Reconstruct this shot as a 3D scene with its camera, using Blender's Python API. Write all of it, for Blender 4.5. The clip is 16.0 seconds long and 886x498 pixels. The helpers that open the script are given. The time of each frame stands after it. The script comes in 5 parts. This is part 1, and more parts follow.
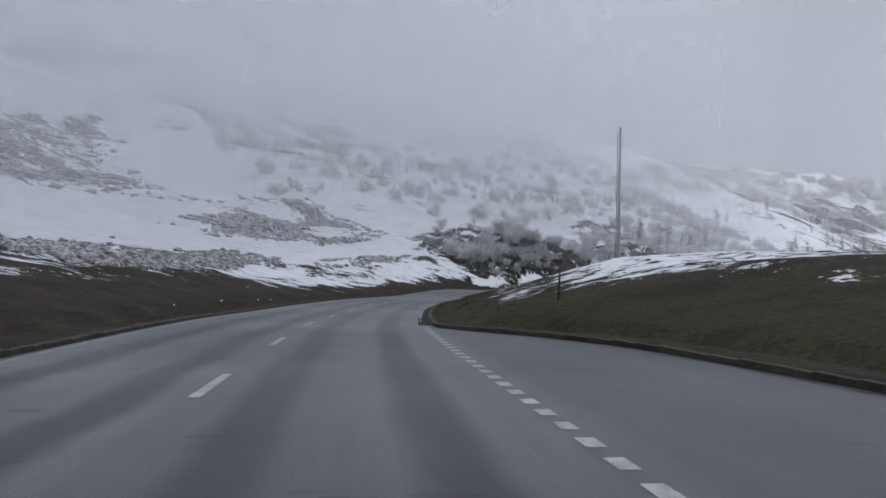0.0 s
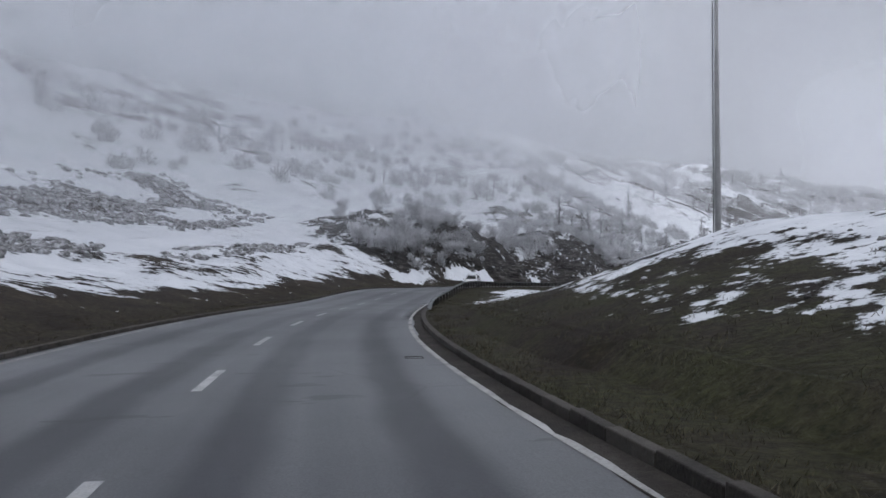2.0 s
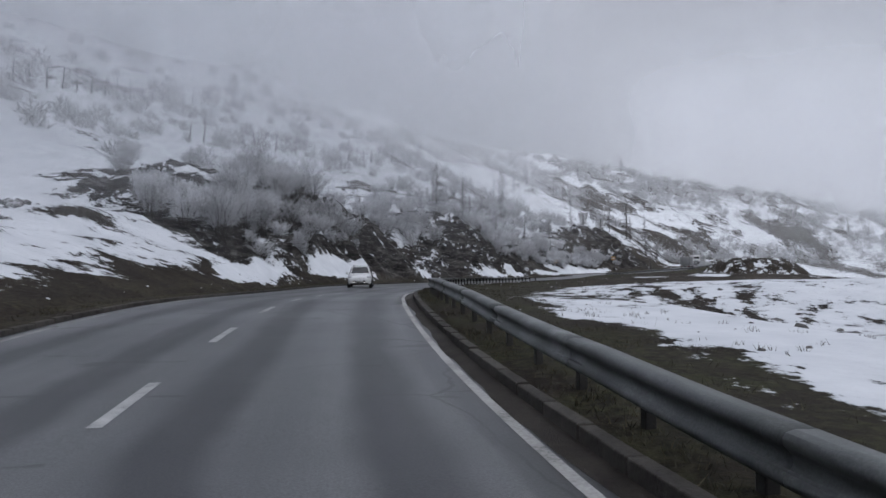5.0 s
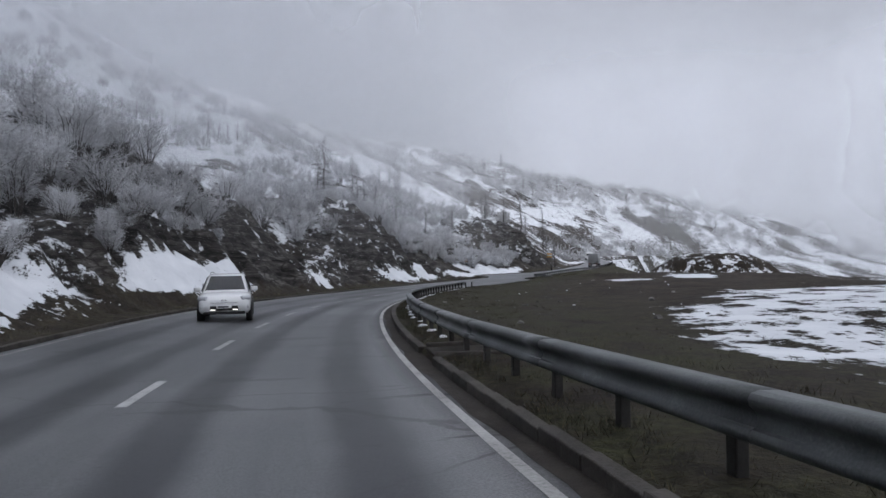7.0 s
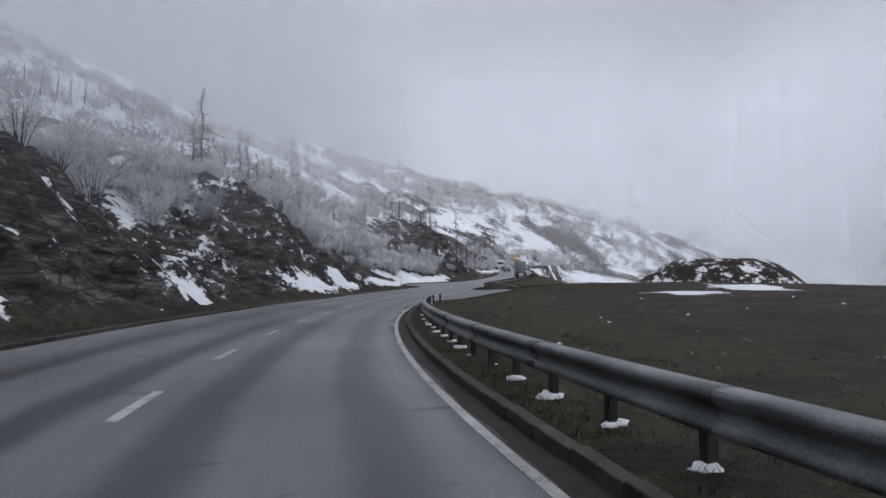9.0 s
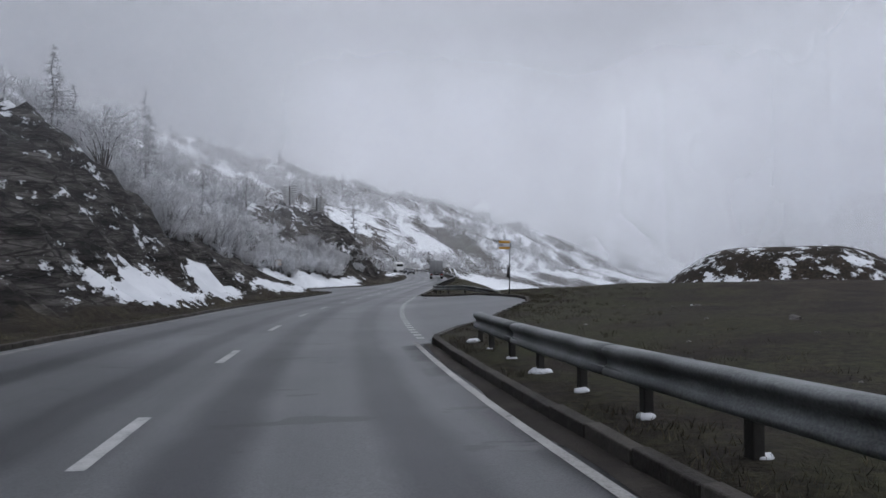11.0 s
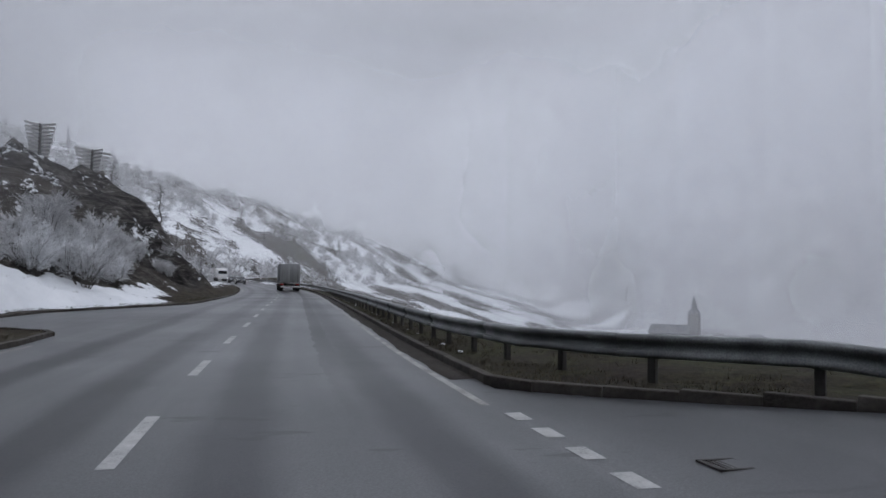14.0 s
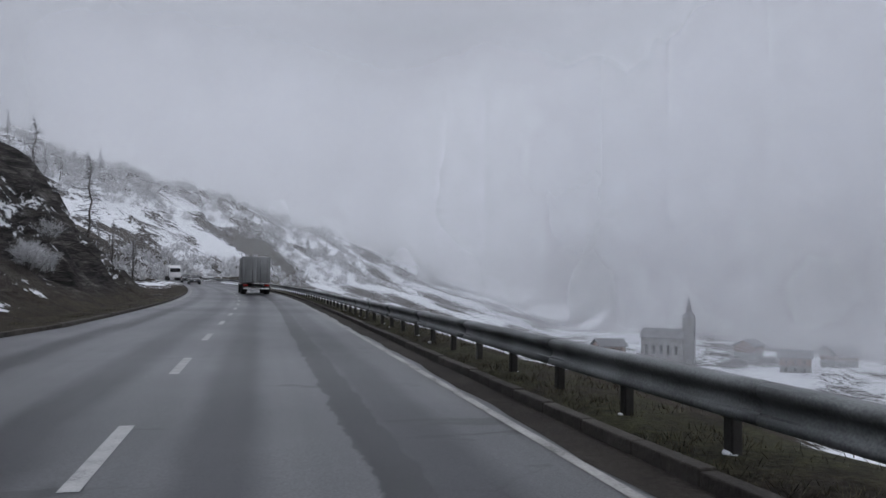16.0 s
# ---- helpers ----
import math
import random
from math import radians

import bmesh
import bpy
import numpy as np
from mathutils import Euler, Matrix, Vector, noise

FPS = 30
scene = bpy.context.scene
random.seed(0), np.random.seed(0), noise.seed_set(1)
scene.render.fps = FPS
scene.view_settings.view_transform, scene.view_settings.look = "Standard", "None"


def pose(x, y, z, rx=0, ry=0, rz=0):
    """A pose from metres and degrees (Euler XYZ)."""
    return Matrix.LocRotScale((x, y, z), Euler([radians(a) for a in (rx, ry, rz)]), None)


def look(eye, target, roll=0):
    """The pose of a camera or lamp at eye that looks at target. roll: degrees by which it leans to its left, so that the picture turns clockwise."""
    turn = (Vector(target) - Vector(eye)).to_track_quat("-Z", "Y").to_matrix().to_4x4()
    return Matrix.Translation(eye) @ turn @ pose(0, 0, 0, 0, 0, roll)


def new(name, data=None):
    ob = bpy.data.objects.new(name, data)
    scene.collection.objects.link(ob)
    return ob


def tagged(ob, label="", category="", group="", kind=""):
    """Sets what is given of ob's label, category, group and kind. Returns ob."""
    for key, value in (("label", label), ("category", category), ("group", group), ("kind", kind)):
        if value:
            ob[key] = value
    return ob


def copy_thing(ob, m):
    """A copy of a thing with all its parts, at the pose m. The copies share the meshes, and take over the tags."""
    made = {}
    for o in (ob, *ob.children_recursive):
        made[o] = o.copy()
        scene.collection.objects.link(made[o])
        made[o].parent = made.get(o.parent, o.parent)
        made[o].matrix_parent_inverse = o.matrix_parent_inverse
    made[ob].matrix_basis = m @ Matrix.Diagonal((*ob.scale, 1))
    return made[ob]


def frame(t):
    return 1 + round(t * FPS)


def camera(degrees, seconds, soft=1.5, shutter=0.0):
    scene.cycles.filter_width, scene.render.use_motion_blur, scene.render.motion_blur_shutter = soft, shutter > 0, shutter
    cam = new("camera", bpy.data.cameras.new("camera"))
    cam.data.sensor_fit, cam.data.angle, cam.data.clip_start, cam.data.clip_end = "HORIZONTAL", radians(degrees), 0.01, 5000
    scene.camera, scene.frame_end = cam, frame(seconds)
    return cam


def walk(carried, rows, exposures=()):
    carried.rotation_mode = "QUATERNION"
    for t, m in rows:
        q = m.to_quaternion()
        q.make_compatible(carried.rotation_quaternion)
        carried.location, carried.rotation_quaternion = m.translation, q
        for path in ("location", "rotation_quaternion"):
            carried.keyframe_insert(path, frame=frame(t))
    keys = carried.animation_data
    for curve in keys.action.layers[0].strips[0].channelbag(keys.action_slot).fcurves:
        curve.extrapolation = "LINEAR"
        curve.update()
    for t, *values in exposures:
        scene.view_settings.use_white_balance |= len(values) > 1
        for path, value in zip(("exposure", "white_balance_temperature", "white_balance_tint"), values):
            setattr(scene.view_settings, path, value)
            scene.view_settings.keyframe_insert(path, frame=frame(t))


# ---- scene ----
cam = camera(63.7, 16.0)
PATH = [
    (0, (4.355, -9.859, -1.385), (4.265, -7.862, -1.324), 1.3),
    (0.5, (3.005, -2.517, -1.451), (2.983, -0.518, -1.392), 0.9),
    (1, (1.666, 4.597, -1.659), (1.729, 6.596, -1.606), -0.4),
    (1.5, (0.555, 11.607, -1.819), (0.709, 13.6, -1.763), 0.2),
    (2, (-0.293, 18.588, -1.967), (-0.05, 20.573, -1.912), 0.1),
    (2.5, (-0.847, 25.587, -2.176), (-0.526, 27.56, -2.123), -0.4),
    (3, (-0.796, 32.241, -2.276), (-0.404, 34.201, -2.223), -0.3),
    (3.5, (-0.736, 38.827, -2.336), (-0.269, 40.771, -2.284), -0.0),
    (4, (-0.149, 45.487, -2.348), (0.394, 47.411, -2.298), -0.2),
    (5.2, (2.199, 61.436, -2.52), (2.934, 63.296, -2.487), -0.4),
    (6.5, (6.35, 79.535, -2.216), (7.306, 81.291, -2.191), -0.7),
    (7, (8.416, 85.979, -2.384), (9.446, 87.694, -2.355), -1.0),
    (7.5, (10.761, 92.664, -2.547), (11.857, 94.337, -2.514), -0.5),
    (8, (13.234, 99.239, -2.768), (14.39, 100.87, -2.723), -0.6),
    (8.5, (15.911, 105.627, -2.896), (17.131, 107.212, -2.846), -0.4),
    (9, (18.943, 111.792, -3.024), (20.231, 113.321, -2.972), -0.3),
    (11.5, (39.588, 143.12, -3.905), (41.169, 144.342, -3.829), -0.3),
    (12, (44.62, 149.187, -3.969), (46.255, 150.335, -3.876), 0.2),
    (12.5, (49.979, 154.977, -3.944), (51.662, 156.052, -3.841), 0.5),
    (13, (55.391, 160.437, -4.041), (57.12, 161.437, -3.938), 0.7),
    (13.5, (60.759, 165.372, -4.107), (62.525, 166.304, -4.007), 1.0),
    (14, (65.775, 169.665, -4.145), (67.572, 170.536, -4.044), 0.6),
    (14.5, (70.676, 173.661, -4.161), (72.494, 174.49, -4.062), -0.1),
    (15, (75.512, 177.46, -4.156), (77.34, 178.265, -4.065), -0.9),
    (15.5, (80.496, 181.418, -4.16), (82.329, 182.213, -4.064), 0.0),
    (16, (85.286, 185.09, -4.079), (87.122, 185.876, -3.976), 0.8),
]
walk(cam, [(t, look(eye, target, roll)) for t, eye, target, roll in PATH],
     [(0.0, -0.15), (2.5, -0.16), (4.0, -0.25), (7.0, -0.12), (9.0, -0.12), (12.0, -0.30), (16.0, -0.44)])

# ---------------------------------------------------------------- light
scene.cycles.transparent_max_bounces = 40
world = bpy.data.worlds.new("overcast")
scene.world = world
world.use_nodes = True
wn, wl = world.node_tree.nodes, world.node_tree.links
wn.clear()
w_out = wn.new("ShaderNodeOutputWorld")
w_co = wn.new("ShaderNodeTexCoord")
w_sep = wn.new("ShaderNodeSeparateXYZ")
w_ramp = wn.new("ShaderNodeValToRGB")
w_ramp.color_ramp.elements[0].position, w_ramp.color_ramp.elements[0].color = 0.0, (0.34, 0.357, 0.41, 1)
w_ramp.color_ramp.elements[1].position, w_ramp.color_ramp.elements[1].color = 1.0, (1.50, 1.565, 1.75, 1)
for p_, c_ in ((0.10, (0.39, 0.409, 0.473, 1)), (0.33, (0.465, 0.487, 0.565, 1)), (0.42, (0.72, 0.753, 0.86, 1)), (0.58, (1.15, 1.20, 1.36, 1))):
    e_ = w_ramp.color_ramp.elements.new(p_)
    e_.color = c_
w_noise = wn.new("ShaderNodeTexNoise")
w_noise.inputs["Scale"].default_value, w_noise.inputs["Detail"].default_value = 1.6, 4.0
w_var = wn.new("ShaderNodeMapRange")
w_var.inputs["To Min"].default_value, w_var.inputs["To Max"].default_value = 0.93, 1.07
w_bg = wn.new("ShaderNodeBackground")
w_sky = wn.new("ShaderNodeTexSky")
w_sky.sky_type, w_sky.sun_disc = "NISHITA", False
w_sky.sun_elevation, w_sky.sun_rotation = radians(40), radians(200)
w_bg2 = wn.new("ShaderNodeBackground")
w_bg2.inputs["Strength"].default_value = 0.006
w_add = wn.new("ShaderNodeAddShader")
wl.new(w_co.outputs["Generated"], w_sep.inputs[0])
wl.new(w_co.outputs["Generated"], w_noise.inputs["Vector"])
w_east = wn.new("ShaderNodeVectorMath")
w_east.operation = "DOT_PRODUCT"
w_east.inputs[1].default_value = (0.80, 0.60, 0.0)
w_dim = wn.new("ShaderNodeMapRange")
w_dim.interpolation_type = "SMOOTHSTEP"
w_dim.inputs["From Min"].default_value, w_dim.inputs["From Max"].default_value = -0.8, 0.95
w_dim.inputs["To Min"].default_value, w_dim.inputs["To Max"].default_value = 1.2, 0.84
w_mul = wn.new("ShaderNodeMath")
w_mul.operation = "MULTIPLY"
wl.new(w_co.outputs["Generated"], w_east.inputs[0])
wl.new(w_east.outputs["Value"], w_dim.inputs["Value"])
wl.new(w_var.outputs[0], w_mul.inputs[0])
wl.new(w_dim.outputs[0], w_mul.inputs[1])
wl.new(w_noise.outputs[0], w_var.inputs["Value"])
wl.new(w_sep.outputs["Z"], w_ramp.inputs[0])
wl.new(w_ramp.outputs[0], w_bg.inputs["Color"])
wl.new(w_mul.outputs[0], w_bg.inputs["Strength"])
wl.new(w_sky.outputs[0], w_bg2.inputs["Color"])
wl.new(w_bg.outputs[0], w_add.inputs[0])
wl.new(w_bg2.outputs[0], w_add.inputs[1])
wl.new(w_add.outputs[0], w_out.inputs["Surface"])

sun = new("sun", bpy.data.lights.new("sun", "SUN"))
sun.data.energy, sun.data.angle, sun.data.color = 0.5, radians(40), (0.97, 0.985, 1.0)
sun.matrix_world = look((-40, -110, 100), (0, 0, 0))


# ---------------------------------------------------------------- materials
def nodes_of(mat):
    mat.use_nodes = True
    nt = mat.node_tree
    nt.nodes.clear()
    return nt, nt.nodes, nt.links


def add(nodes, kind, **inputs):
    n = nodes.new(kind)
    for k, v in inputs.items():
        n.inputs[k.replace("_", " ")].default_value = v
    return n


def ramp(nodes, stops):
    n = nodes.new("ShaderNodeValToRGB")
    el = n.color_ramp.elements
    el[0].position, el[0].color = stops[0][0], (*stops[0][1], 1)
    el[1].position, el[1].color = stops[-1][0], (*stops[-1][1], 1)
    for p, c in stops[1:-1]:
        e = el.new(p)
        e.color = (*c, 1)
    return n


def mixc(nodes, links, fac, a, b, mode="MIX"):
    n = nodes.new("ShaderNodeMix")
    n.data_type, n.blend_type = "RGBA", mode
    for sock, v in ((n.inputs[0], fac), (n.inputs[6], a), (n.inputs[7], b)):
        if isinstance(v, (int, float)):
            sock.default_value = v
        elif isinstance(v, tuple):
            sock.default_value = (*v, 1)
        else:
            links.new(v, sock)
    return n.outputs[2]


def math_(nodes, links, op, a, b=0.0, clamp=False):
    n = nodes.new("ShaderNodeMath")
    n.operation, n.use_clamp = op, clamp
    for sock, v in ((n.inputs[0], a), (n.inputs[1], b)):
        if isinstance(v, (int, float)):
            sock.default_value = v
        else:
            links.new(v, sock)
    return n.outputs[0]


def smooth(nodes, links, value, lo, hi):
    n = nodes.new("ShaderNodeMapRange")
    n.interpolation_type = "SMOOTHSTEP"
    n.inputs["From Min"].default_value, n.inputs["From Max"].default_value = lo, hi
    links.new(value, n.inputs["Value"])
    return n.outputs[0]


def noise_of(nodes, links, vec, scale, detail=4.0, rough=0.55):
    n = add(nodes, "ShaderNodeTexNoise", Scale=scale, Detail=detail, Roughness=rough)
    links.new(vec, n.inputs["Vector"])
    return n.outputs[0]


def simple(name, stops, scale=4.0, rough=0.7, metal=0.0, bump=0.15, bump_scale=30.0, spec=0.5, random_=0.0, fine=None):
    """A grained surface: a colour ramp over noise at two scales, with relief."""
    mat = bpy.data.materials.new(name)
    nt, N, L = nodes_of(mat)
    out = N.new("ShaderNodeOutputMaterial")
    b = add(N, "ShaderNodeBsdfPrincipled", Roughness=rough, Metallic=metal)
    b.inputs["Specular IOR Level"].default_value = spec
    co = N.new("ShaderNodeTexCoord").outputs["Object"]
    n1, n2 = noise_of(N, L, co, scale), noise_of(N, L, co, fine or scale * 9, 5.0)
    v = math_(N, L, "ADD", math_(N, L, "MULTIPLY", n1, 0.6), math_(N, L, "MULTIPLY", n2, 0.4))
    if random_:
        info = N.new("ShaderNodeObjectInfo")
        v = math_(N, L, "ADD", v, math_(N, L, "MULTIPLY", math_(N, L, "SUBTRACT", info.outputs["Random"], 0.5), random_))
    r = ramp(N, stops)
    L.new(v, r.inputs[0])
    L.new(r.outputs[0], b.inputs["Base Color"])
    if bump:
        bp = add(N, "ShaderNodeBump", Strength=bump, Distance=0.05)
        L.new(noise_of(N, L, co, bump_scale, 6.0), bp.inputs["Height"])
        L.new(bp.outputs[0], b.inputs["Normal"])
    L.new(b.outputs[0], out.inputs[0])
    return mat


def asphalt_material():
    """Wet asphalt: two wheel tracks in each lane by the lateral coordinate, patches, fine grain and film water."""
    mat = bpy.data.materials.new("wet_asphalt")
    nt, N, L = nodes_of(mat)
    out = N.new("ShaderNodeOutputMaterial")
    b = N.new("ShaderNodeBsdfPrincipled")
    uv = N.new("ShaderNodeUVMap")
    uv.uv_map = "road"
    co = N.new("ShaderNodeTexCoord").outputs["Object"]
    sep = N.new("ShaderNodeSeparateXYZ")
    L.new(uv.outputs[0], sep.inputs[0])
    wob = noise_of(N, L, co, 0.35, 3.0)
    d = math_(N, L, "ADD", sep.outputs[0], math_(N, L, "MULTIPLY", math_(N, L, "SUBTRACT", wob, 0.5), 0.5))
    track = None
    for c in (0.85, 2.75, -0.95, -2.9):
        t = smooth(N, L, math_(N, L, "ABSOLUTE", math_(N, L, "SUBTRACT", d, c)), 0.55, 0.18)
        track = t if track is None else math_(N, L, "MAXIMUM", track, t)
    streak_map = add(N, "ShaderNodeMapping")
    streak_map.inputs["Scale"].default_value = (1.6, 0.05, 1)
    L.new(uv.outputs[0], streak_map.inputs[0])
    streak = noise_of(N, L, streak_map.outputs[0], 1.0, 5.0, 0.6)
    big = noise_of(N, L, co, 0.12, 5.0)
    grain = noise_of(N, L, co, 45.0, 3.0, 0.7)
    v = math_(N, L, "ADD", math_(N, L, "MULTIPLY", streak, 0.45), math_(N, L, "MULTIPLY", big, 0.55))
    base = ramp(N, [(0.34, (0.040, 0.042, 0.046)), (0.5, (0.070, 0.072, 0.076)), (0.66, (0.115, 0.116, 0.12))])
    L.new(v, base.inputs[0])
    col = mixc(N, L, math_(N, L, "MULTIPLY", track, 0.72), base.outputs[0], (0.018, 0.019, 0.022))
    gr = ramp(N, [(0.35, (0.6, 0.6, 0.6)), (0.65, (1.35, 1.35, 1.35))])
    L.new(grain, gr.inputs[0])
    col = mixc(N, L, 1.0, col, gr.outputs[0], "MULTIPLY")
    crack = add(N, "ShaderNodeTexVoronoi", Scale=0.12)
    crack.feature = "DISTANCE_TO_EDGE"
    dist = N.new("ShaderNodeVectorMath")
    dist.operation = "ADD"
    nv = add(N, "ShaderNodeTexNoise", Scale=0.5, Detail=5.0)
    L.new(co, nv.inputs["Vector"])
    L.new(co, dist.inputs[0])
    L.new(nv.outputs["Color"], dist.inputs[1])
    L.new(dist.outputs[0], crack.inputs["Vector"])
    blot_map = add(N, "ShaderNodeMapping")
    blot_map.inputs["Scale"].default_value = (0.55, 1.5, 1)
    L.new(uv.outputs[0], blot_map.inputs[0])
    blot = smooth(N, L, noise_of(N, L, blot_map.outputs[0], 0.75, 4.0, 0.6), 0.63, 0.66)
    col = mixc(N, L, math_(N, L, "MULTIPLY", blot, 0.8), col, (0.010, 0.011, 0.012))
    joint = smooth(N, L, math_(N, L, "ABSOLUTE", math_(N, L, "ADD", math_(N, L, "SUBTRACT", sep.outputs[0], 2.25), math_(N, L, "MULTIPLY", math_(N, L, "SUBTRACT", noise_of(N, L, co, 1.1, 6.0, 0.7), 0.5), 0.4))), 0.24, 0.19)
    joint = math_(N, L, "MULTIPLY", joint, smooth(N, L, sep.outputs[1], 205.0, 222.0))
    col = mixc(N, L, math_(N, L, "MULTIPLY", joint, 0.8), col, (0.011, 0.012, 0.013))
    cm = math_(N, L, "MULTIPLY", smooth(N, L, crack.outputs[0], 0.004, 0.001), smooth(N, L, big, 0.5, 0.62))
    col = mixc(N, L, cm, col, (0.012, 0.012, 0.013))
    lay = smooth(N, L, sep.outputs[0], 4.1, 4.9)
    col = mixc(N, L, math_(N, L, "MULTIPLY", lay, 0.5), col, (0.022, 0.023, 0.026))
    L.new(col, b.inputs["Base Color"])
    wet = math_(N, L, "ADD", math_(N, L, "MULTIPLY", track, 0.1), math_(N, L, "MULTIPLY", big, 0.7), True)
    ro = N.new("ShaderNodeMapRange")
    ro.inputs["To Min"].default_value, ro.inputs["To Max"].default_value = 0.5, 0.24
    L.new(wet, ro.inputs["Value"])
    L.new(ro.outputs[0], b.inputs["Roughness"])
    sp = N.new("ShaderNodeMapRange")
    sp.inputs["To Min"].default_value, sp.inputs["To Max"].default_value = 0.55, 0.25
    L.new(math_(N, L, "MAXIMUM", math_(N, L, "MAXIMUM", track, joint), math_(N, L, "MULTIPLY", lay, 0.55)), sp.inputs["Value"])
    L.new(sp.outputs[0], b.inputs["Specular IOR Level"])
    bp = add(N, "ShaderNodeBump", Strength=0.22, Distance=0.006)
    L.new(grain, bp.inputs["Height"])
    L.new(bp.outputs[0], b.inputs["Normal"])
    L.new(b.outputs[0], out.inputs[0])
    return mat


def ground_material():
    """Dead grass, soil and rock with old snow: how much snow and rock lies where comes from the mesh's attributes."""
    mat = bpy.data.materials.new("winter_ground")
    nt, N, L = nodes_of(mat)
    out = N.new("ShaderNodeOutputMaterial")
    b = add(N, "ShaderNodeBsdfPrincipled", Roughness=0.85)
    b.inputs["Specular IOR Level"].default_value = 0.12
    co = N.new("ShaderNodeTexCoord").outputs["Object"]
    a_s, a_r, a_g = (N.new("ShaderNodeAttribute") for _ in range(3))
    a_s.attribute_name, a_r.attribute_name, a_g.attribute_name = "snow", "rock", "green"
    n_big, n_mid, n_fin = noise_of(N, L, co, 0.05, 6.0, 0.6), noise_of(N, L, co, 0.45, 7.0, 0.65), noise_of(N, L, co, 6.0, 5.0, 0.7)
    tuft = noise_of(N, L, co, 26.0, 3.0, 0.7)
    grass = ramp(N, [(0.30, (0.007, 0.006, 0.005)), (0.46, (0.021, 0.0165, 0.0125)), (0.58, (0.050, 0.039, 0.029)), (0.72, (0.11, 0.086, 0.062))])
    L.new(math_(N, L, "ADD", math_(N, L, "MULTIPLY", n_mid, 0.45), math_(N, L, "MULTIPLY", n_fin, 0.55)), grass.inputs[0])
    green = ramp(N, [(0.34, (0.010, 0.011, 0.005)), (0.7, (0.050, 0.051, 0.021))])
    L.new(n_fin, green.inputs[0])
    col = mixc(N, L, math_(N, L, "MULTIPLY", a_g.outputs["Fac"], smooth(N, L, n_mid, 0.35, 0.62)), grass.outputs[0], green.outputs[0])
    strat = add(N, "ShaderNodeMapping")
    strat.inputs["Scale"].default_value, strat.inputs["Rotation"].default_value = (0.5, 0.5, 2.4), (0.5, 0.3, 0)
    L.new(co, strat.inputs[0])
    n_rock = noise_of(N, L, strat.outputs[0], 1.7, 9.0, 0.78)
    rock = ramp(N, [(0.36, (0.011, 0.0102, 0.010)), (0.46, (0.027, 0.0245, 0.0235)), (0.56, (0.060, 0.055, 0.052)), (0.66, (0.14, 0.132, 0.125))])
    vor = add(N, "ShaderNodeTexVoronoi", Scale=1.3)
    vor.feature = "DISTANCE_TO_EDGE"
    L.new(strat.outputs[0], vor.inputs["Vector"])
    vor2 = add(N, "ShaderNodeTexVoronoi", Scale=0.8)
    L.new(strat.outputs[0], vor2.inputs["Vector"])
    blocks = math_(N, L, "ADD", math_(N, L, "MULTIPLY", n_rock, 0.75), math_(N, L, "MULTIPLY", vor2.outputs["Distance"], 0.28))
    n_rock = math_(N, L, "MULTIPLY", blocks, math_(N, L, "ADD", 0.78, math_(N, L, "MULTIPLY", smooth(N, L, vor.outputs[0], 0.0, 0.09), 0.22)))
    L.new(n_rock, rock.inputs[0])
    col = mixc(N, L, a_r.outputs["Fac"], col, rock.outputs[0])
    n_med = noise_of(N, L, co, 1.7, 5.0, 0.65)
    sv = math_(N, L, "ADD", math_(N, L, "MULTIPLY", math_(N, L, "ADD", n_mid, n_med), 0.40), math_(N, L, "MULTIPLY", n_fin, 0.20))
    stretch = add(N, "ShaderNodeMapping")
    stretch.vector_type = "TEXTURE"
    stretch.inputs["Scale"].default_value, stretch.inputs["Rotation"].default_value = (2.0, 0.75, 0.75), (0, 0, radians(52))
    L.new(co, stretch.inputs[0])
    n_str = noise_of(N, L, stretch.outputs[0], 0.6, 6.0, 0.65)
    sv = math_(N, L, "ADD", math_(N, L, "MULTIPLY", sv, 0.6), math_(N, L, "MULTIPLY", n_str, 0.4))
    sv = math_(N, L, "ADD", math_(N, L, "MULTIPLY", math_(N, L, "SUBTRACT", sv, 0.5), 2.0), 0.5)
    lev = math_(N, L, "SUBTRACT", math_(N, L, "ADD", sv, math_(N, L, "MULTIPLY", a_s.outputs["Fac"], 0.62)), 0.31)
    snow_m = smooth(N, L, lev, 0.47, 0.53)
    sn = ramp(N, [(0.25, (0.53, 0.55, 0.58)), (0.7, (0.72, 0.735, 0.76))])
    L.new(n_mid, sn.inputs[0])
    col = mixc(N, L, snow_m, col, sn.outputs[0])
    L.new(col, b.inputs["Base Color"])
    hgt = math_(N, L, "ADD", math_(N, L, "MULTIPLY", tuft, 0.12), math_(N, L, "MULTIPLY", n_fin, 0.3))
    hgt = math_(N, L, "ADD", hgt, math_(N, L, "MULTIPLY", math_(N, L, "MULTIPLY", n_rock, a_r.outputs["Fac"]), 2.2))
    hgt = mixc(N, L, math_(N, L, "MULTIPLY", snow_m, 0.85), hgt, n_mid)
    bp = add(N, "ShaderNodeBump", Strength=0.7, Distance=0.28)
    L.new(hgt, bp.inputs["Height"])
    L.new(bp.outputs[0], b.inputs["Normal"])
    L.new(b.outputs[0], out.inputs[0])
    return mat


